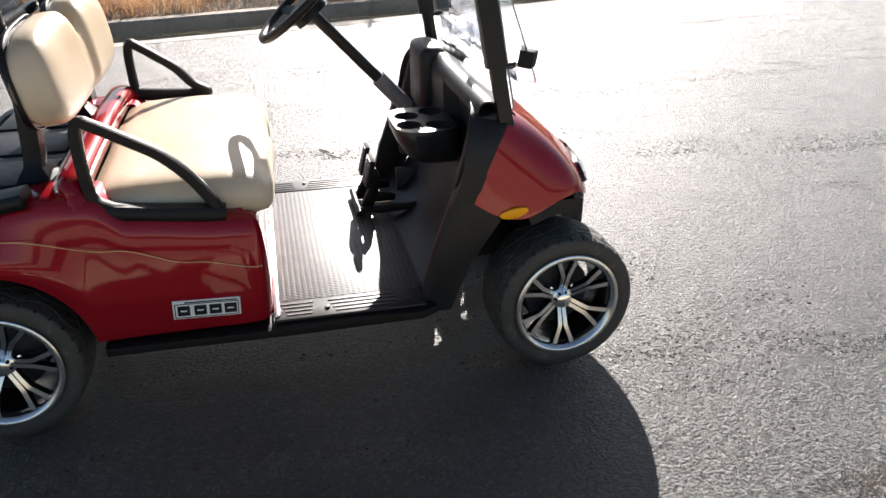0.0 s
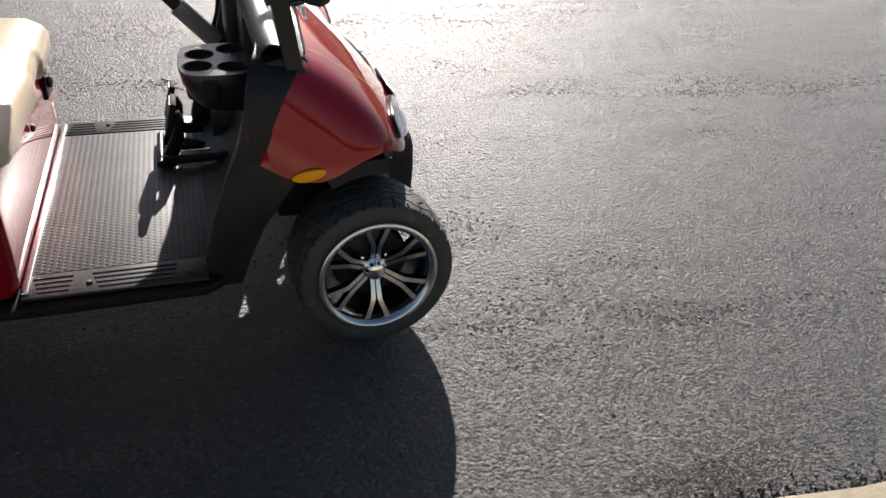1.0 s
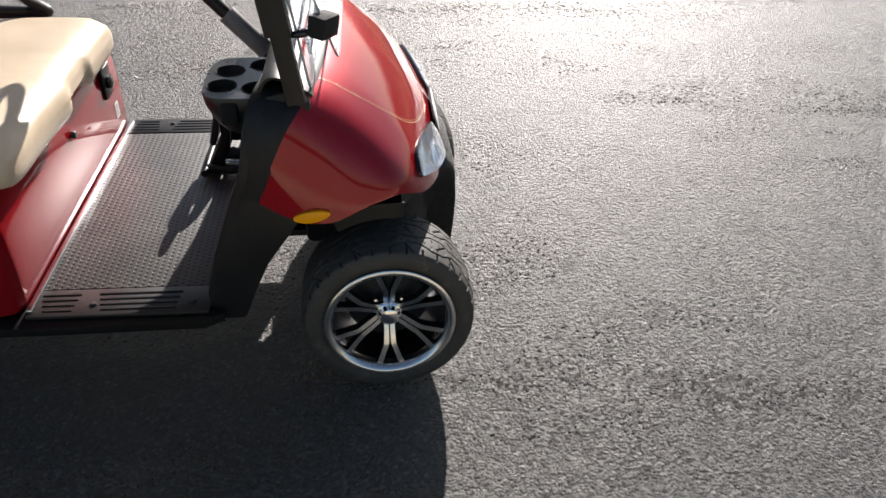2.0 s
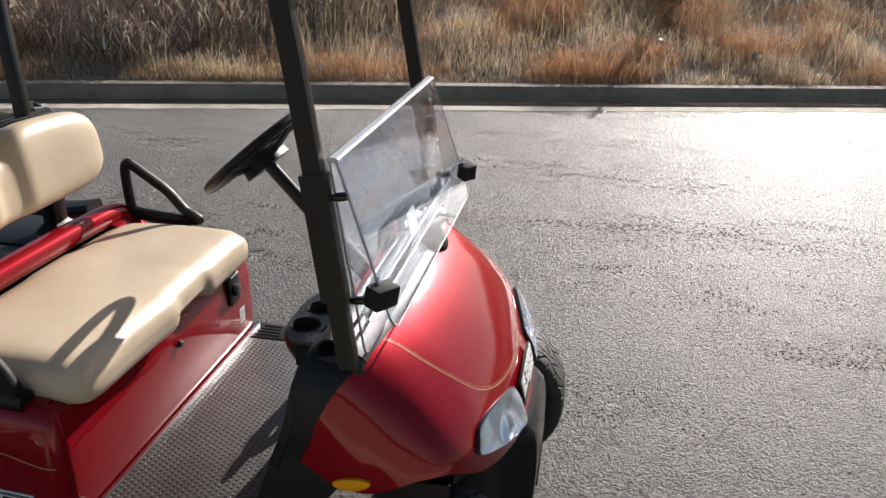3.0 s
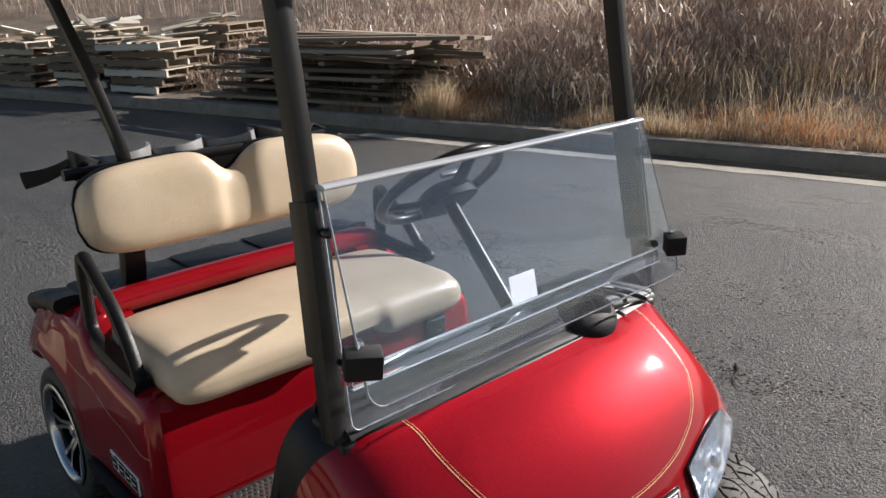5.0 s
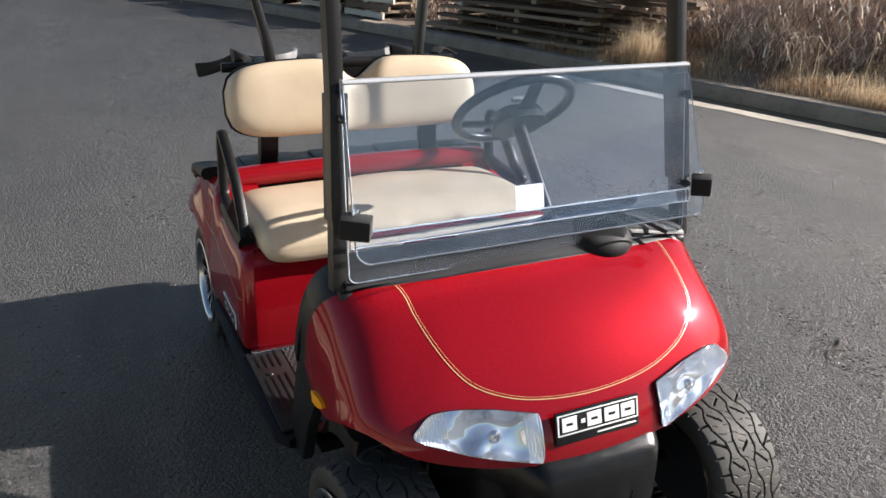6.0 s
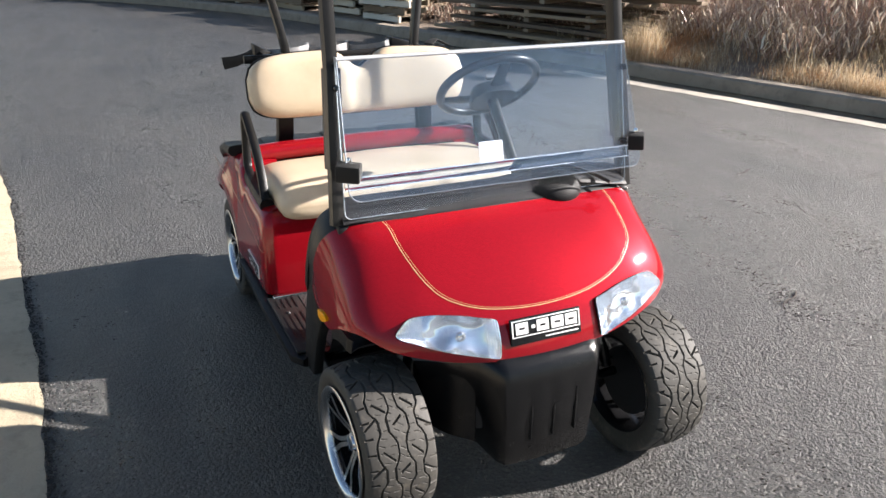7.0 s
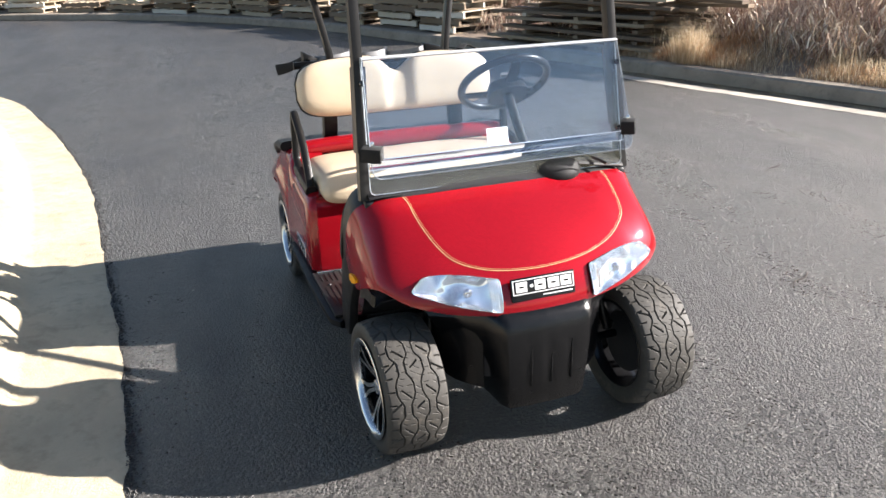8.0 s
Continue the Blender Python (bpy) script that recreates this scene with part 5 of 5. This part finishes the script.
def pane(name, low, high, hw_low, hw_high, corner, thick, label):
    """A clear sheet between two heights, its lower corners rounded."""
    lo, hi = Vector((low[0], 0, low[1])), Vector((high[0], 0, high[1]))
    up = (hi - lo)
    height = up.length
    up.normalize()
    nrm = Vector((0, 1, 0)).cross(up).normalized()
    out = []
    for k in range(7):
        a = math.pi / 2 * k / 6
        out.append((-hw_low + corner * (1 - math.sin(a)), corner * (1 - math.cos(a))))
    out = [(y, z) for y, z in out][::-1]
    right = out[::-1]
    pts = [(-hw_high, height)] + [(-hw_low + corner * (1 - math.cos(math.pi / 2 * k / 6)), corner * (1 - math.sin(math.pi / 2 * k / 6))) for k in range(7)]
    pts = pts + [(-y, z) for y, z in reversed(pts)]
    bm = bmesh.new()
    a = [bm.verts.new(lo + Vector((0, y, 0)) + up * z + nrm * thick / 2) for y, z in pts]
    b = [bm.verts.new(lo + Vector((0, y, 0)) + up * z - nrm * thick / 2) for y, z in pts]
    bm.faces.new(a)
    bm.faces.new(list(reversed(b)))
    for i in range(len(pts)):
        j = (i + 1) % len(pts)
        bm.faces.new((a[j], a[i], b[i], b[j]))
    bmesh.ops.recalc_face_normals(bm, faces=bm.faces[:])
    ob = part(name, bm, ACRYLIC, cart, label, smooth=20)
    ob.visible_shadow = False
    rim = [lo + Vector((0, y, 0)) + up * z for y, z in pts]
    bm = bmesh.new()
    sweep(bm, rim[:8], 0.003, thick + 0.001, up=nrm, segs=6, power=4)
    part("polished_edge", bm, ACRYLIC_EDGE, ob, "bright polished sheet edge")
    bm = bmesh.new()
    sweep(bm, rim[8:], 0.003, thick + 0.001, up=nrm, segs=6, power=4)
    part("polished_edge", bm, ACRYLIC_EDGE, ob, "bright polished sheet edge")
    # bottom edge catches less light: takes the darkened copy
    bm = bmesh.new()
    sweep(bm, [rim[7], rim[8]], 0.004, thick + 0.002, up=nrm, segs=6, power=4)
    part("bottom_edge", bm, ACRYLIC_DIM, ob, "bright polished sheet edge")
    return ob


lower = pane("lower_windshield", (0.510, 0.868), (0.437, 1.308), 0.484, 0.474, 0.020, 0.005, "clear acrylic lower windshield half")
upper = pane("folded_windshield", (0.578, 0.940), (0.452, 1.308), 0.488, 0.474, 0.035, 0.005, "clear acrylic upper windshield half folded down")
bm = bmesh.new()
sweep(bm, [(0.443, -0.474, 1.312), (0.443, 0.476, 1.312)], 0.028, 0.012, segs=16, power=2.2)
part("hinge_strip", bm, HINGE_WHITE, lower, "pale glossy plastic hinge strip")
# clear channel across the lower sheet, with bright edges
CHANNEL = pose(0.512, 0, 0.973, 0, -11, 0)
bm = bmesh.new()
box(bm, (-0.004, -0.483, -0.016), (0.004, 0.483, 0.016), 0.002, CHANNEL)
channel = part("clear_channel", bm, ACRYLIC, lower, "clear acrylic channel with bright edges")
channel.visible_shadow = False
for z in (-0.0165, 0.0165):
    bm = bmesh.new()
    sweep(bm, [CHANNEL @ Vector((0.001, -0.483, z)), CHANNEL @ Vector((0.001, 0.483, z))], 0.010, 0.003, segs=12, power=2.2)
    part("channel_edge", bm, CHANNEL_EDGE, channel, "bright polished channel edge")
# foam blocks that hold the folded sheet, each on a small stud
for x, y in ((0.548, -0.480), (0.571, 0.468)):
    bm = bmesh.new()
    w = 0.034 if y < 0 else 0.025
    box(bm, (-0.022, -w, -0.025), (0.022, w, 0.025), 0.005, pose(x, y, 1.020, 3 if y > 0 else -4, 8, -30 if y < 0 else -38))
    foam = part("retainer_block", bm, FOAM, upper, "square black foam retainer block")
    bm = bmesh.new()
    lathe(bm, [(0.001, 0.012), (0.006, 0.011), (0.008, 0.006), (0.008, 0.0), (0.001, 0.0)], 12, "Z", m=pose(x - 0.012, y + 0.004, 1.047))
    bmesh.ops.recalc_face_normals(bm, faces=bm.faces[:])
    part("stud", bm, CHROME, foam, "bright stud")
bm = bmesh.new()
box(bm, (-0.0008, -0.040, -0.030), (0.0008, 0.040, 0.030), 0.0, pose(0.5020, -0.016, 1.021, 0, -12, 0))
part("paper_tag", bm, PAPER, lower, "white paper tag on the windshield")

# canopy carried by the four posts
bm = bmesh.new()
rows = []
for i in range(21):
    x = -1.22 + 1.72 * i / 20
    row = []
    for k in range(21):
        y = -0.56 + 1.12 * k / 20
        e = max(abs(i - 10) / 10, abs(k - 10) / 10)
        row.append((x, y, 1.90 - 0.045 * max(0, e - 0.75) / 0.25))
    rows.append(row)
solid_grid(bm, rows, 0.03)
part("canopy", bm, VINYL, cart, "tan moulded canopy roof", smooth=50)


# ---- weeds, brush ----
def blade_field(name, count, place, material, label, category, seed):
    """Many thin bent blades as one mesh: place(rng) gives base, height, width, lean."""
    rng = random.Random(seed)
    verts, faces = [], []
    for _ in range(count):
        got = place(rng)
        if got is None:
            continue
        (x, y, z), h, w, lean = got
        a = rng.uniform(0, 2 * math.pi)
        b = rng.uniform(0, 2 * math.pi)
        dx, dy = math.cos(a) * w / 2, math.sin(a) * w / 2
        lx, ly = math.cos(b) * lean * h, math.sin(b) * lean * h
        i = len(verts)
        verts += [(x - dx, y - dy, z - 0.02), (x + dx, y + dy, z - 0.02), (x + lx * 0.35 + dx * 0.8, y + ly * 0.35 + dy * 0.8, z + h * 0.55), (x + lx * 0.35 - dx * 0.8, y + ly * 0.35 - dy * 0.8, z + h * 0.55), (x + lx, y + ly, z + h * (1 - 0.3 * lean))]
        faces += [(i, i + 1, i + 2, i + 3), (i + 3, i + 2, i + 4)]
    me = bpy.data.meshes.new(name)
    me.from_pydata(verts, [], faces)
    me.materials.append(material)
    return tagged(new(name, me), label, category, kind="stuff")


def far_point(u, d):
    """The spot d metres behind the far kerb line at the way u (0..1 from the road's far end)."""
    i = u * (len(FAR_L) - 1)
    i0 = min(int(i), len(FAR_L) - 2)
    p = FAR_L[i0].lerp(FAR_L[i0 + 1], i - i0)
    t = (FAR_L[min(i0 + 3, len(FAR_L) - 1)] - FAR_L[max(i0 - 3, 0)]).normalized()
    q = p + Vector((-t.y, t.x, 0)) * d
    return q.x, q.y, bank_height(d, q.x) + 0.12 * noise.noise(Vector((q.x, q.y, 0)) * 1.1) * min(1.0, (d - 0.48) * 2)


def u_at_x(x):
    """The way along the far kerb line at which it passes x."""
    best = min(range(len(FAR_L)), key=lambda i: abs(FAR_L[i].x - x))
    return best / (len(FAR_L) - 1)


U_PILE, U_WEED0, U_WEED1 = u_at_x(-6.3), u_at_x(-7.2), u_at_x(15.0)
U_BRUSH = u_at_x(-10)


def clumps(x, y, s, seed):
    return 0.5 + 0.5 * noise.noise(Vector((x * s, y * s, seed)))


def mound(x, y, s, seed, power=2.0):
    """Uneven tussocks: 0 between them, 1 in their middle."""
    return max(0.0, min(1.0, 0.5 + 0.9 * noise.noise(Vector((x * s, y * s, seed))) + 0.35 * noise.noise(Vector((x * s * 3.1, y * s * 3.1, seed + 9))))) ** power


def short_grass(rng):
    d = 0.50 + 4.4 * rng.random() ** 1.5
    x, y, z = far_point(rng.uniform(U_WEED0, U_WEED1), d)
    c = mound(x, y, 1.5, 3.0, 1.2)
    if rng.random() > 0.12 + c:
        return None
    h = (0.05 + 0.30 * c * min(1, 0.4 + (d - 0.5) * 0.7)) * rng.uniform(0.5, 1.3)
    return (x, y, z), h, rng.uniform(0.003, 0.0065), rng.uniform(0.2, 1.2)


def rust_grass(rng):
    d = 0.55 + 4.4 * rng.random() ** 1.2
    x, y, z = far_point(rng.uniform(U_WEED0, U_WEED1), d)
    c = mound(x, y, 0.85, 11.0, 1.5) * (1.0 if x > -0.8 else 0.55)
    if rng.random() > c * 1.6 - 0.15:
        return None
    h = (0.10 + 0.34 * c) * rng.uniform(0.5, 1.15)
    return (x, y, z), h, rng.uniform(0.003, 0.006), rng.uniform(0.5, 1.4)


def tall_stalks(rng):
    d = 0.6 + 5.0 * rng.random()
    x, y, z = far_point(rng.uniform(U_WEED0, U_WEED1), d)
    if rng.random() > mound(x, y, 1.1, 23.0) * 1.5:
        return None
    return (x, y, z), rng.uniform(0.25, 0.65), rng.uniform(0.0025, 0.005), rng.uniform(0.1, 0.8)


def brush_edge(x):
    """How far behind the kerb line the brush begins: near the timber close by, further along set back."""
    f = max(0.0, min(1.0, (x + 4.2) / 3.4))
    return 1.35 + 1.65 * f * f * (3 - 2 * f) + 0.7 * noise.noise(Vector((x * 0.8, 0, 5)))


def brush_top(x, y, d):
    return (0.35 + 0.65 * clumps(x, y, 0.7, 31.0)) * min(1.0, 0.35 + (d - brush_edge(x)) * 0.5)


def brush_stem(rng, dark=False):
    d = 0.8 + 8.5 * rng.random() ** 1.1
    x, y, z = far_point(rng.uniform(U_BRUSH, U_WEED1), d)
    if d < brush_edge(x):
        return None
    if (x + rng.gauss(0, 0.6) > -1.6) != dark:
        return None
    top = brush_top(x, y, d)
    if rng.random() < 0.45:
        return (x, y, z), top * rng.uniform(0.6, 1.2), rng.uniform(0.004, 0.008), rng.uniform(0.03, 0.4)
    return (x, y, z + top * rng.uniform(0.05, 0.95)), rng.uniform(0.06, 0.26), rng.uniform(0.003, 0.006), rng.uniform(0.6, 1.6)


def dark_stem(rng):
    return brush_stem(rng, True)


def brush_leaf(rng):
    d = 0.8 + 8.0 * rng.random() ** 1.3
    x, y, z = far_point(rng.uniform(U_BRUSH, U_WEED1), d)
    if d < brush_edge(x) - 0.15:
        return None
    if x > -2.0 and rng.random() < 0.9:
        return None
    top = brush_top(x, y, d)
    return (x, y, z + top * rng.uniform(0.02, 1.05)), rng.uniform(0.07, 0.22), rng.uniform(0.008, 0.024), rng.uniform(0.4, 1.7)


def back_brush(rng):
    """Thin growth further up the bank and behind the timber."""
    d = 7.0 + 9.0 * rng.random()
    x, y, z = far_point(rng.random() * 0.97, d)
    h = 0.45 + 0.7 * clumps(x, y, 0.4, 61.0)
    if rng.random() < 0.5:
        return (x, y, z), h * rng.uniform(0.6, 1.2), rng.uniform(0.010, 0.022), rng.uniform(0.05, 0.4)
    return (x, y, z + h * rng.uniform(0.1, 0.9)), rng.uniform(0.2, 0.6), rng.uniform(0.008, 0.014), rng.uniform(0.5, 1.5)


def pile_tuft(rng):
    a, r = rng.uniform(0, 2 * math.pi), 0.30 * rng.random() ** 0.7
    x, y, z = far_point(u_at_x(-5.32), 0.60)
    return (x + r * math.cos(a), y + 0.7 * r * math.sin(a), z), rng.uniform(0.20, 0.66) * (1 - 0.5 * r), rng.uniform(0.003, 0.006), rng.uniform(0.1, 0.75)


blade_field("short_grass", 80000, short_grass, GRASS, "short tangled dry grass behind the kerb", "dry grass", 1)
blade_field("rust_grass", 110000, rust_grass, RUST_GRASS, "matted rust-orange dry grass mounds on the bank", "dry grass", 2)
blade_field("tall_stalks", 14000, tall_stalks, GRASS, "tall pale dry grass stalks among the weeds", "dry grass", 3)
blade_field("brush", 90000, brush_stem, BRUSH, "tangled brown leafless brush on the bank", "brush", 4)
blade_field("bare_twigs", 120000, dark_stem, DARK_BRUSH, "dark bare twigs and stalks on the upper bank", "twigs", 12)
blade_field("dead_leaves", 52000, brush_leaf, LEAF, "withered pale and brown leaves clinging to the brush", "dead leaves", 5)
blade_field("thicket", 24000, back_brush, BRUSH, "thin bare growth on the bank's top", "thicket", 6)
blade_field("grass_tuft", 900, pile_tuft, GRASS, "upright golden grass tuft beside the timber pile", "dry grass", 7)


# ---- a bare young tree on the bank ----
def make_bare_tree(x, y, z, height, seed):
    rng = random.Random(seed)
    tree = thing("bare_tree", "dark leafless young tree on the dry bank", "tree", at=pose(x, y, z))
    bm = bmesh.new()
    spine = spline([(0, 0, -0.1), (0.02, 0.01, height * 0.3), (-0.05, 0.03, height * 0.62), (0.04, 0, height)], 26)
    sweep(bm, spine, lambda f: 0.13 * (1 - f) + 0.02, lambda f: 0.13 * (1 - f) + 0.02, up=(0, 1, 0), segs=10)
    part("trunk", bm, BARK, tree, "dark rough trunk", smooth=60)
    for k in range(6):
        f = 0.45 + 0.5 * k / 5
        base = spine[int(f * 25)]
        a, ln = rng.uniform(0, 2 * math.pi), height * rng.uniform(0.25, 0.45) * (1.15 - f)
        tip = base + Vector((math.cos(a) * ln, math.sin(a) * ln, ln * rng.uniform(0.6, 1.1)))
        mid = base.lerp(tip, 0.5) + Vector((0, 0, -0.06 * ln))
        bm = bmesh.new()
        way = spline([base, mid, tip], 9)
        sweep(bm, way, lambda f: 0.035 * (1 - f) + 0.006, lambda f: 0.035 * (1 - f) + 0.006, up=(0.1, 0.2, 1), segs=6)
        for n in range(7):
            p = way[2 + n % 7]
            q = p + Vector((rng.uniform(-1, 1), rng.uniform(-1, 1), rng.uniform(0.1, 1))) * ln * 0.4
            sweep(bm, [p, p.lerp(q, 0.5) + Vector((0, 0, 0.02)), q], lambda f: 0.011 * (1 - f) + 0.003, lambda f: 0.011 * (1 - f) + 0.003, up=(0.3, 0.2, 1), segs=5)
        part("limb", bm, BARK, tree, smooth=60)
    return tree


make_bare_tree(1.56, 12.2, 0.68, 1.2, 4)


# ---- pallets and timber behind the kerb ----
def board(parent, name, lo, hi, rng):
    bm = bmesh.new()
    box(bm, lo, hi, 0.0)
    for v in bm.verts:
        v.co += Vector((rng.uniform(-0.004, 0.004), rng.uniform(-0.003, 0.003), rng.uniform(-0.002, 0.002)))
    return part(name, bm, WOOD, parent, smooth=None)


def make_pallet(rng, missing=()):
    p = thing("pallet", "weathered grey-brown wooden shipping pallet in a stack", "pallet", "stacked pallets")
    for k in range(3):
        y = -0.46 + 0.46 * k
        board(p, "stringer", (-0.6, y - 0.02, 0.018), (0.6, y + 0.02, 0.108), rng)
    for k in range(7):
        if k in missing:
            continue
        x = -0.55 + 1.10 * k / 6
        board(p, "deck_board", (x - 0.048, -0.5, 0.108), (x + 0.048, 0.5, 0.126), rng)
    for x in (-0.53, 0.0, 0.53):
        board(p, "base_board", (x - 0.048, -0.5, 0.0), (x + 0.048, 0.5, 0.018), rng)
    return p


prng = random.Random(17)
models = [make_pallet(prng), make_pallet(prng, (2,)), make_pallet(prng, (1, 4))]


def kerb_frame(u, d):
    x, y, z = far_point(u, d)
    i0 = min(int(u * (len(FAR_L) - 1)), len(FAR_L) - 2)
    t = FAR_L[min(i0 + 2, len(FAR_L) - 1)] - FAR_L[max(i0 - 2, 0)]
    return Vector((x, y, z)), math.degrees(math.atan2(t.y, t.x))


def lay_pallets():
    """Leaning stacks along the kerb, lower further off; gives where each one ends."""
    tops = []
    way = 0.0
    i = int(u_at_x(-8.9) * (len(FAR_L) - 1))
    spots = []
    last = FAR_L[i]
    while i > 4 and len(spots) < 17:
        i -= 1
        way += (FAR_L[i] - last).length
        last = FAR_L[i]
        if way > 1.36:
            spots.append(i / (len(FAR_L) - 1))
            way = 0.0
    first = [True, True, True]
    for n, u in enumerate(spots):
        for row, d in enumerate((1.25, 2.6)):
            if row and n % 2:
                continue
            base, turn = kerb_frame(u, d)
            z = base.z - 0.03
            lo, hi = (5, 7) if n < 4 else (4, 5) if n < 7 else (2, 4)
            count = prng.randint(lo, hi)
            for k in range(count):
                lean = 1.0 if k < count - 1 else 2.2
                shift = 0.05 + 0.03 * k
                m = pose(base.x + prng.uniform(-shift, shift), base.y + prng.uniform(-shift, shift), z, prng.uniform(-lean, lean), prng.uniform(-lean, lean), turn + prng.uniform(-8, 8) + (180 if prng.random() < 0.5 else 0))
                w = prng.randrange(3)
                if first[w]:
                    models[w].matrix_basis = m
                    first[w] = False
                else:
                    copy_thing(models[w], m)
                z += 0.130
            tops.append((u, d, z))
    return tops


STACK_TOPS = lay_pallets()


def make_plank(length, wide, thick, m, rng, label, material=None):
    bm = bmesh.new()
    box(bm, (-length / 2, -wide / 2, 0), (length / 2, wide / 2, thick), 0.003, segs=1)
    for v in bm.verts:
        v.co.y += rng.uniform(-0.004, 0.004)
        v.co.z += 0.012 * math.sin(v.co.x * 1.1)
    ob = tagged(new("plank", add_mesh("plank", bm, material or WOOD)), label, "plank", "loose timber")
    ob.matrix_basis = m
    return ob


# long boards in layers at the pile's near end, on cross bearers
krng = random.Random(5)
z = far_point(U_PILE, 1.2)[2] - 0.02
for layer in range(7):
    base, turn = kerb_frame(u_at_x(-7.55 + 0.10 * layer), 1.15)
    for x in (-1.1, 0.0, 1.1):
        off = Matrix.Translation((base.x, base.y, z)) @ pose(0, 0, 0, 0, 0, turn) @ pose(x, 0.15, 0, 0, 0, 90)
        make_plank(1.3, 0.09, 0.05, off, krng, "short weathered timber bearer under boards", TIMBER)
    z += 0.052
    for k in range(4):
        ln = krng.uniform(2.6, 3.6)
        m = Matrix.Translation((base.x, base.y, z)) @ pose(0, 0, 0, krng.uniform(-3, 3), krng.uniform(-0.5, 0.9) * (0.5 + 0.4 * layer), turn + krng.uniform(-4.0, 4.0)) @ pose(krng.uniform(-0.3, 0.45), -0.42 + 0.30 * k, 0)
        make_plank(ln, krng.uniform(0.14, 0.24), 0.045, m, krng, "long weathered grey-brown board in a timber pile", TIMBER)
    z += 0.062 + (0.03 if layer % 2 else 0)

# broken slats thrown over the stacks, coloured as if blown white by sun
for n in range(84):
    u, d, top = STACK_TOPS[n % len(STACK_TOPS)]
    base, turn = kerb_frame(u, d + krng.uniform(-0.5, 0.4))
    m = pose(base.x, base.y, top + krng.uniform(0.02, 0.12), krng.uniform(-14, 30), krng.uniform(-12, 12), turn + krng.uniform(-80, 80))
    make_plank(krng.uniform(0.6, 1.5), krng.uniform(0.08, 0.15), 0.022, m, krng, "broken pallet slat on the stacks, sunlit white in its colour", SUNLIT_WOOD)


# ---- small things on the ground ----
def make_twig(x, y, turn, length):
    bm = bmesh.new()
    sweep(bm, spline([(-length / 2, 0, 0.006), (-length * 0.15, 0.012, 0.008), (length * 0.2, -0.01, 0.007), (length / 2, 0.006, 0.005)], 14), lambda f: 0.010 - 0.006 * f, lambda f: 0.009 - 0.005 * f, segs=6)
    ob = tagged(new("twig", add_mesh("twig", bm, BARK, 60)), "thin dark dry twig lying on asphalt", "twig", "twigs on the road")
    ob.matrix_basis = pose(x, y, 0, 0, 0, turn)


make_twig(-1.70, 5.62, -62, 0.26)
make_twig(0.06, 4.36, -60, 0.22)


def grit_field(name, count, place, material, label, category, seed):
    rng = random.Random(seed)
    verts, faces = [], []
    for _ in range(count):
        x, y, z, r = place(rng)
        i = len(verts)
        for k in range(4):
            a = k * math.pi / 2 + rng.uniform(-0.5, 0.5)
            verts.append((x + r * math.cos(a) * rng.uniform(0.7, 1.3), y + r * math.sin(a) * rng.uniform(0.7, 1.3), z - 0.001))
        verts.append((x + rng.uniform(-0.3, 0.3) * r, y + rng.uniform(-0.3, 0.3) * r, z + r * rng.uniform(0.5, 1.0)))
        faces += [(i, i + 1, i + 4), (i + 1, i + 2, i + 4), (i + 2, i + 3, i + 4), (i + 3, i, i + 4)]
    me = bpy.data.meshes.new(name)
    me.from_pydata(verts, [], faces)
    me.materials.append(material)
    return tagged(new(name, me), label, category, kind="stuff")


def near_edge(rng):
    i = rng.uniform(60, 190)
    i0 = int(i)
    p = NEAR[i0].lerp(NEAR[i0 + 1], i - i0)
    return p.x + rng.gauss(0, 0.01), p.y + 0.012 + abs(rng.gauss(0, 0.022)), 0.003, rng.uniform(0.002, 0.007)


def dirt_spot(rng):
    return 1.45 + rng.gauss(0, 0.11), 1.27 + rng.gauss(0, 0.035), 0.001, rng.uniform(0.001, 0.0035)


def loose_stones(rng):
    return rng.uniform(-5, 5), rng.uniform(1.3, 7.5), 0.0, rng.uniform(0.0015, 0.005) * (1 if rng.random() < 0.97 else 2.0)


DARK_GRIT = plain("tar_crumb", (0.03, 0.029, 0.028), 0.7, scale=200)
GRIT = blade_material("road_grit", [(0.0, (0.05, 0.05, 0.05)), (0.6, (0.14, 0.135, 0.125)), (1.0, (0.40, 0.38, 0.34))], 0.6, 0.0)
SAND = blade_material("brown_sand", [(0.0, (0.15, 0.11, 0.08)), (1.0, (0.33, 0.26, 0.19))], 0.9, 0.0)
grit_field("edge_crumbs", 3600, near_edge, DARK_GRIT, "dark tar crumbs along the pale gutter edge", "gravel", 8)
grit_field("sand_patch", 1300, dirt_spot, SAND, "thin brown sand washed against the gutter", "sand", 9)
grit_field("road_grit", 5200, loose_stones, GRIT, "loose stone grit scattered on asphalt", "gravel", 10)

# pale litter caught in the weeds
def litter(x, d, size, seed):
    rng = random.Random(seed)
    px, py, pz = far_point(u_at_x(x), d)
    bm = bmesh.new()
    rows = [[(i * size / 5 - size / 2, j * size / 5 - size / 2, size * 0.35 * rng.random()) for j in range(6)] for i in range(6)]
    solid_grid(bm, rows, 0.002)
    ob = tagged(new("plastic_bag", add_mesh("plastic_bag", bm, LITTER, 40)), "crumpled pale plastic litter caught in weeds", "litter", "litter")
    ob.matrix_basis = pose(px, py, pz + 0.02 + (0.3 if d > 3 else 0), 40, 20, seed * 37)


litter(-1.3, 3.75, 0.34, 1)
litter(-1.9, 0.8, 0.10, 2)
litter(1.8, 1.6, 0.16, 3)
litter(2.9, 1.2, 0.14, 4)
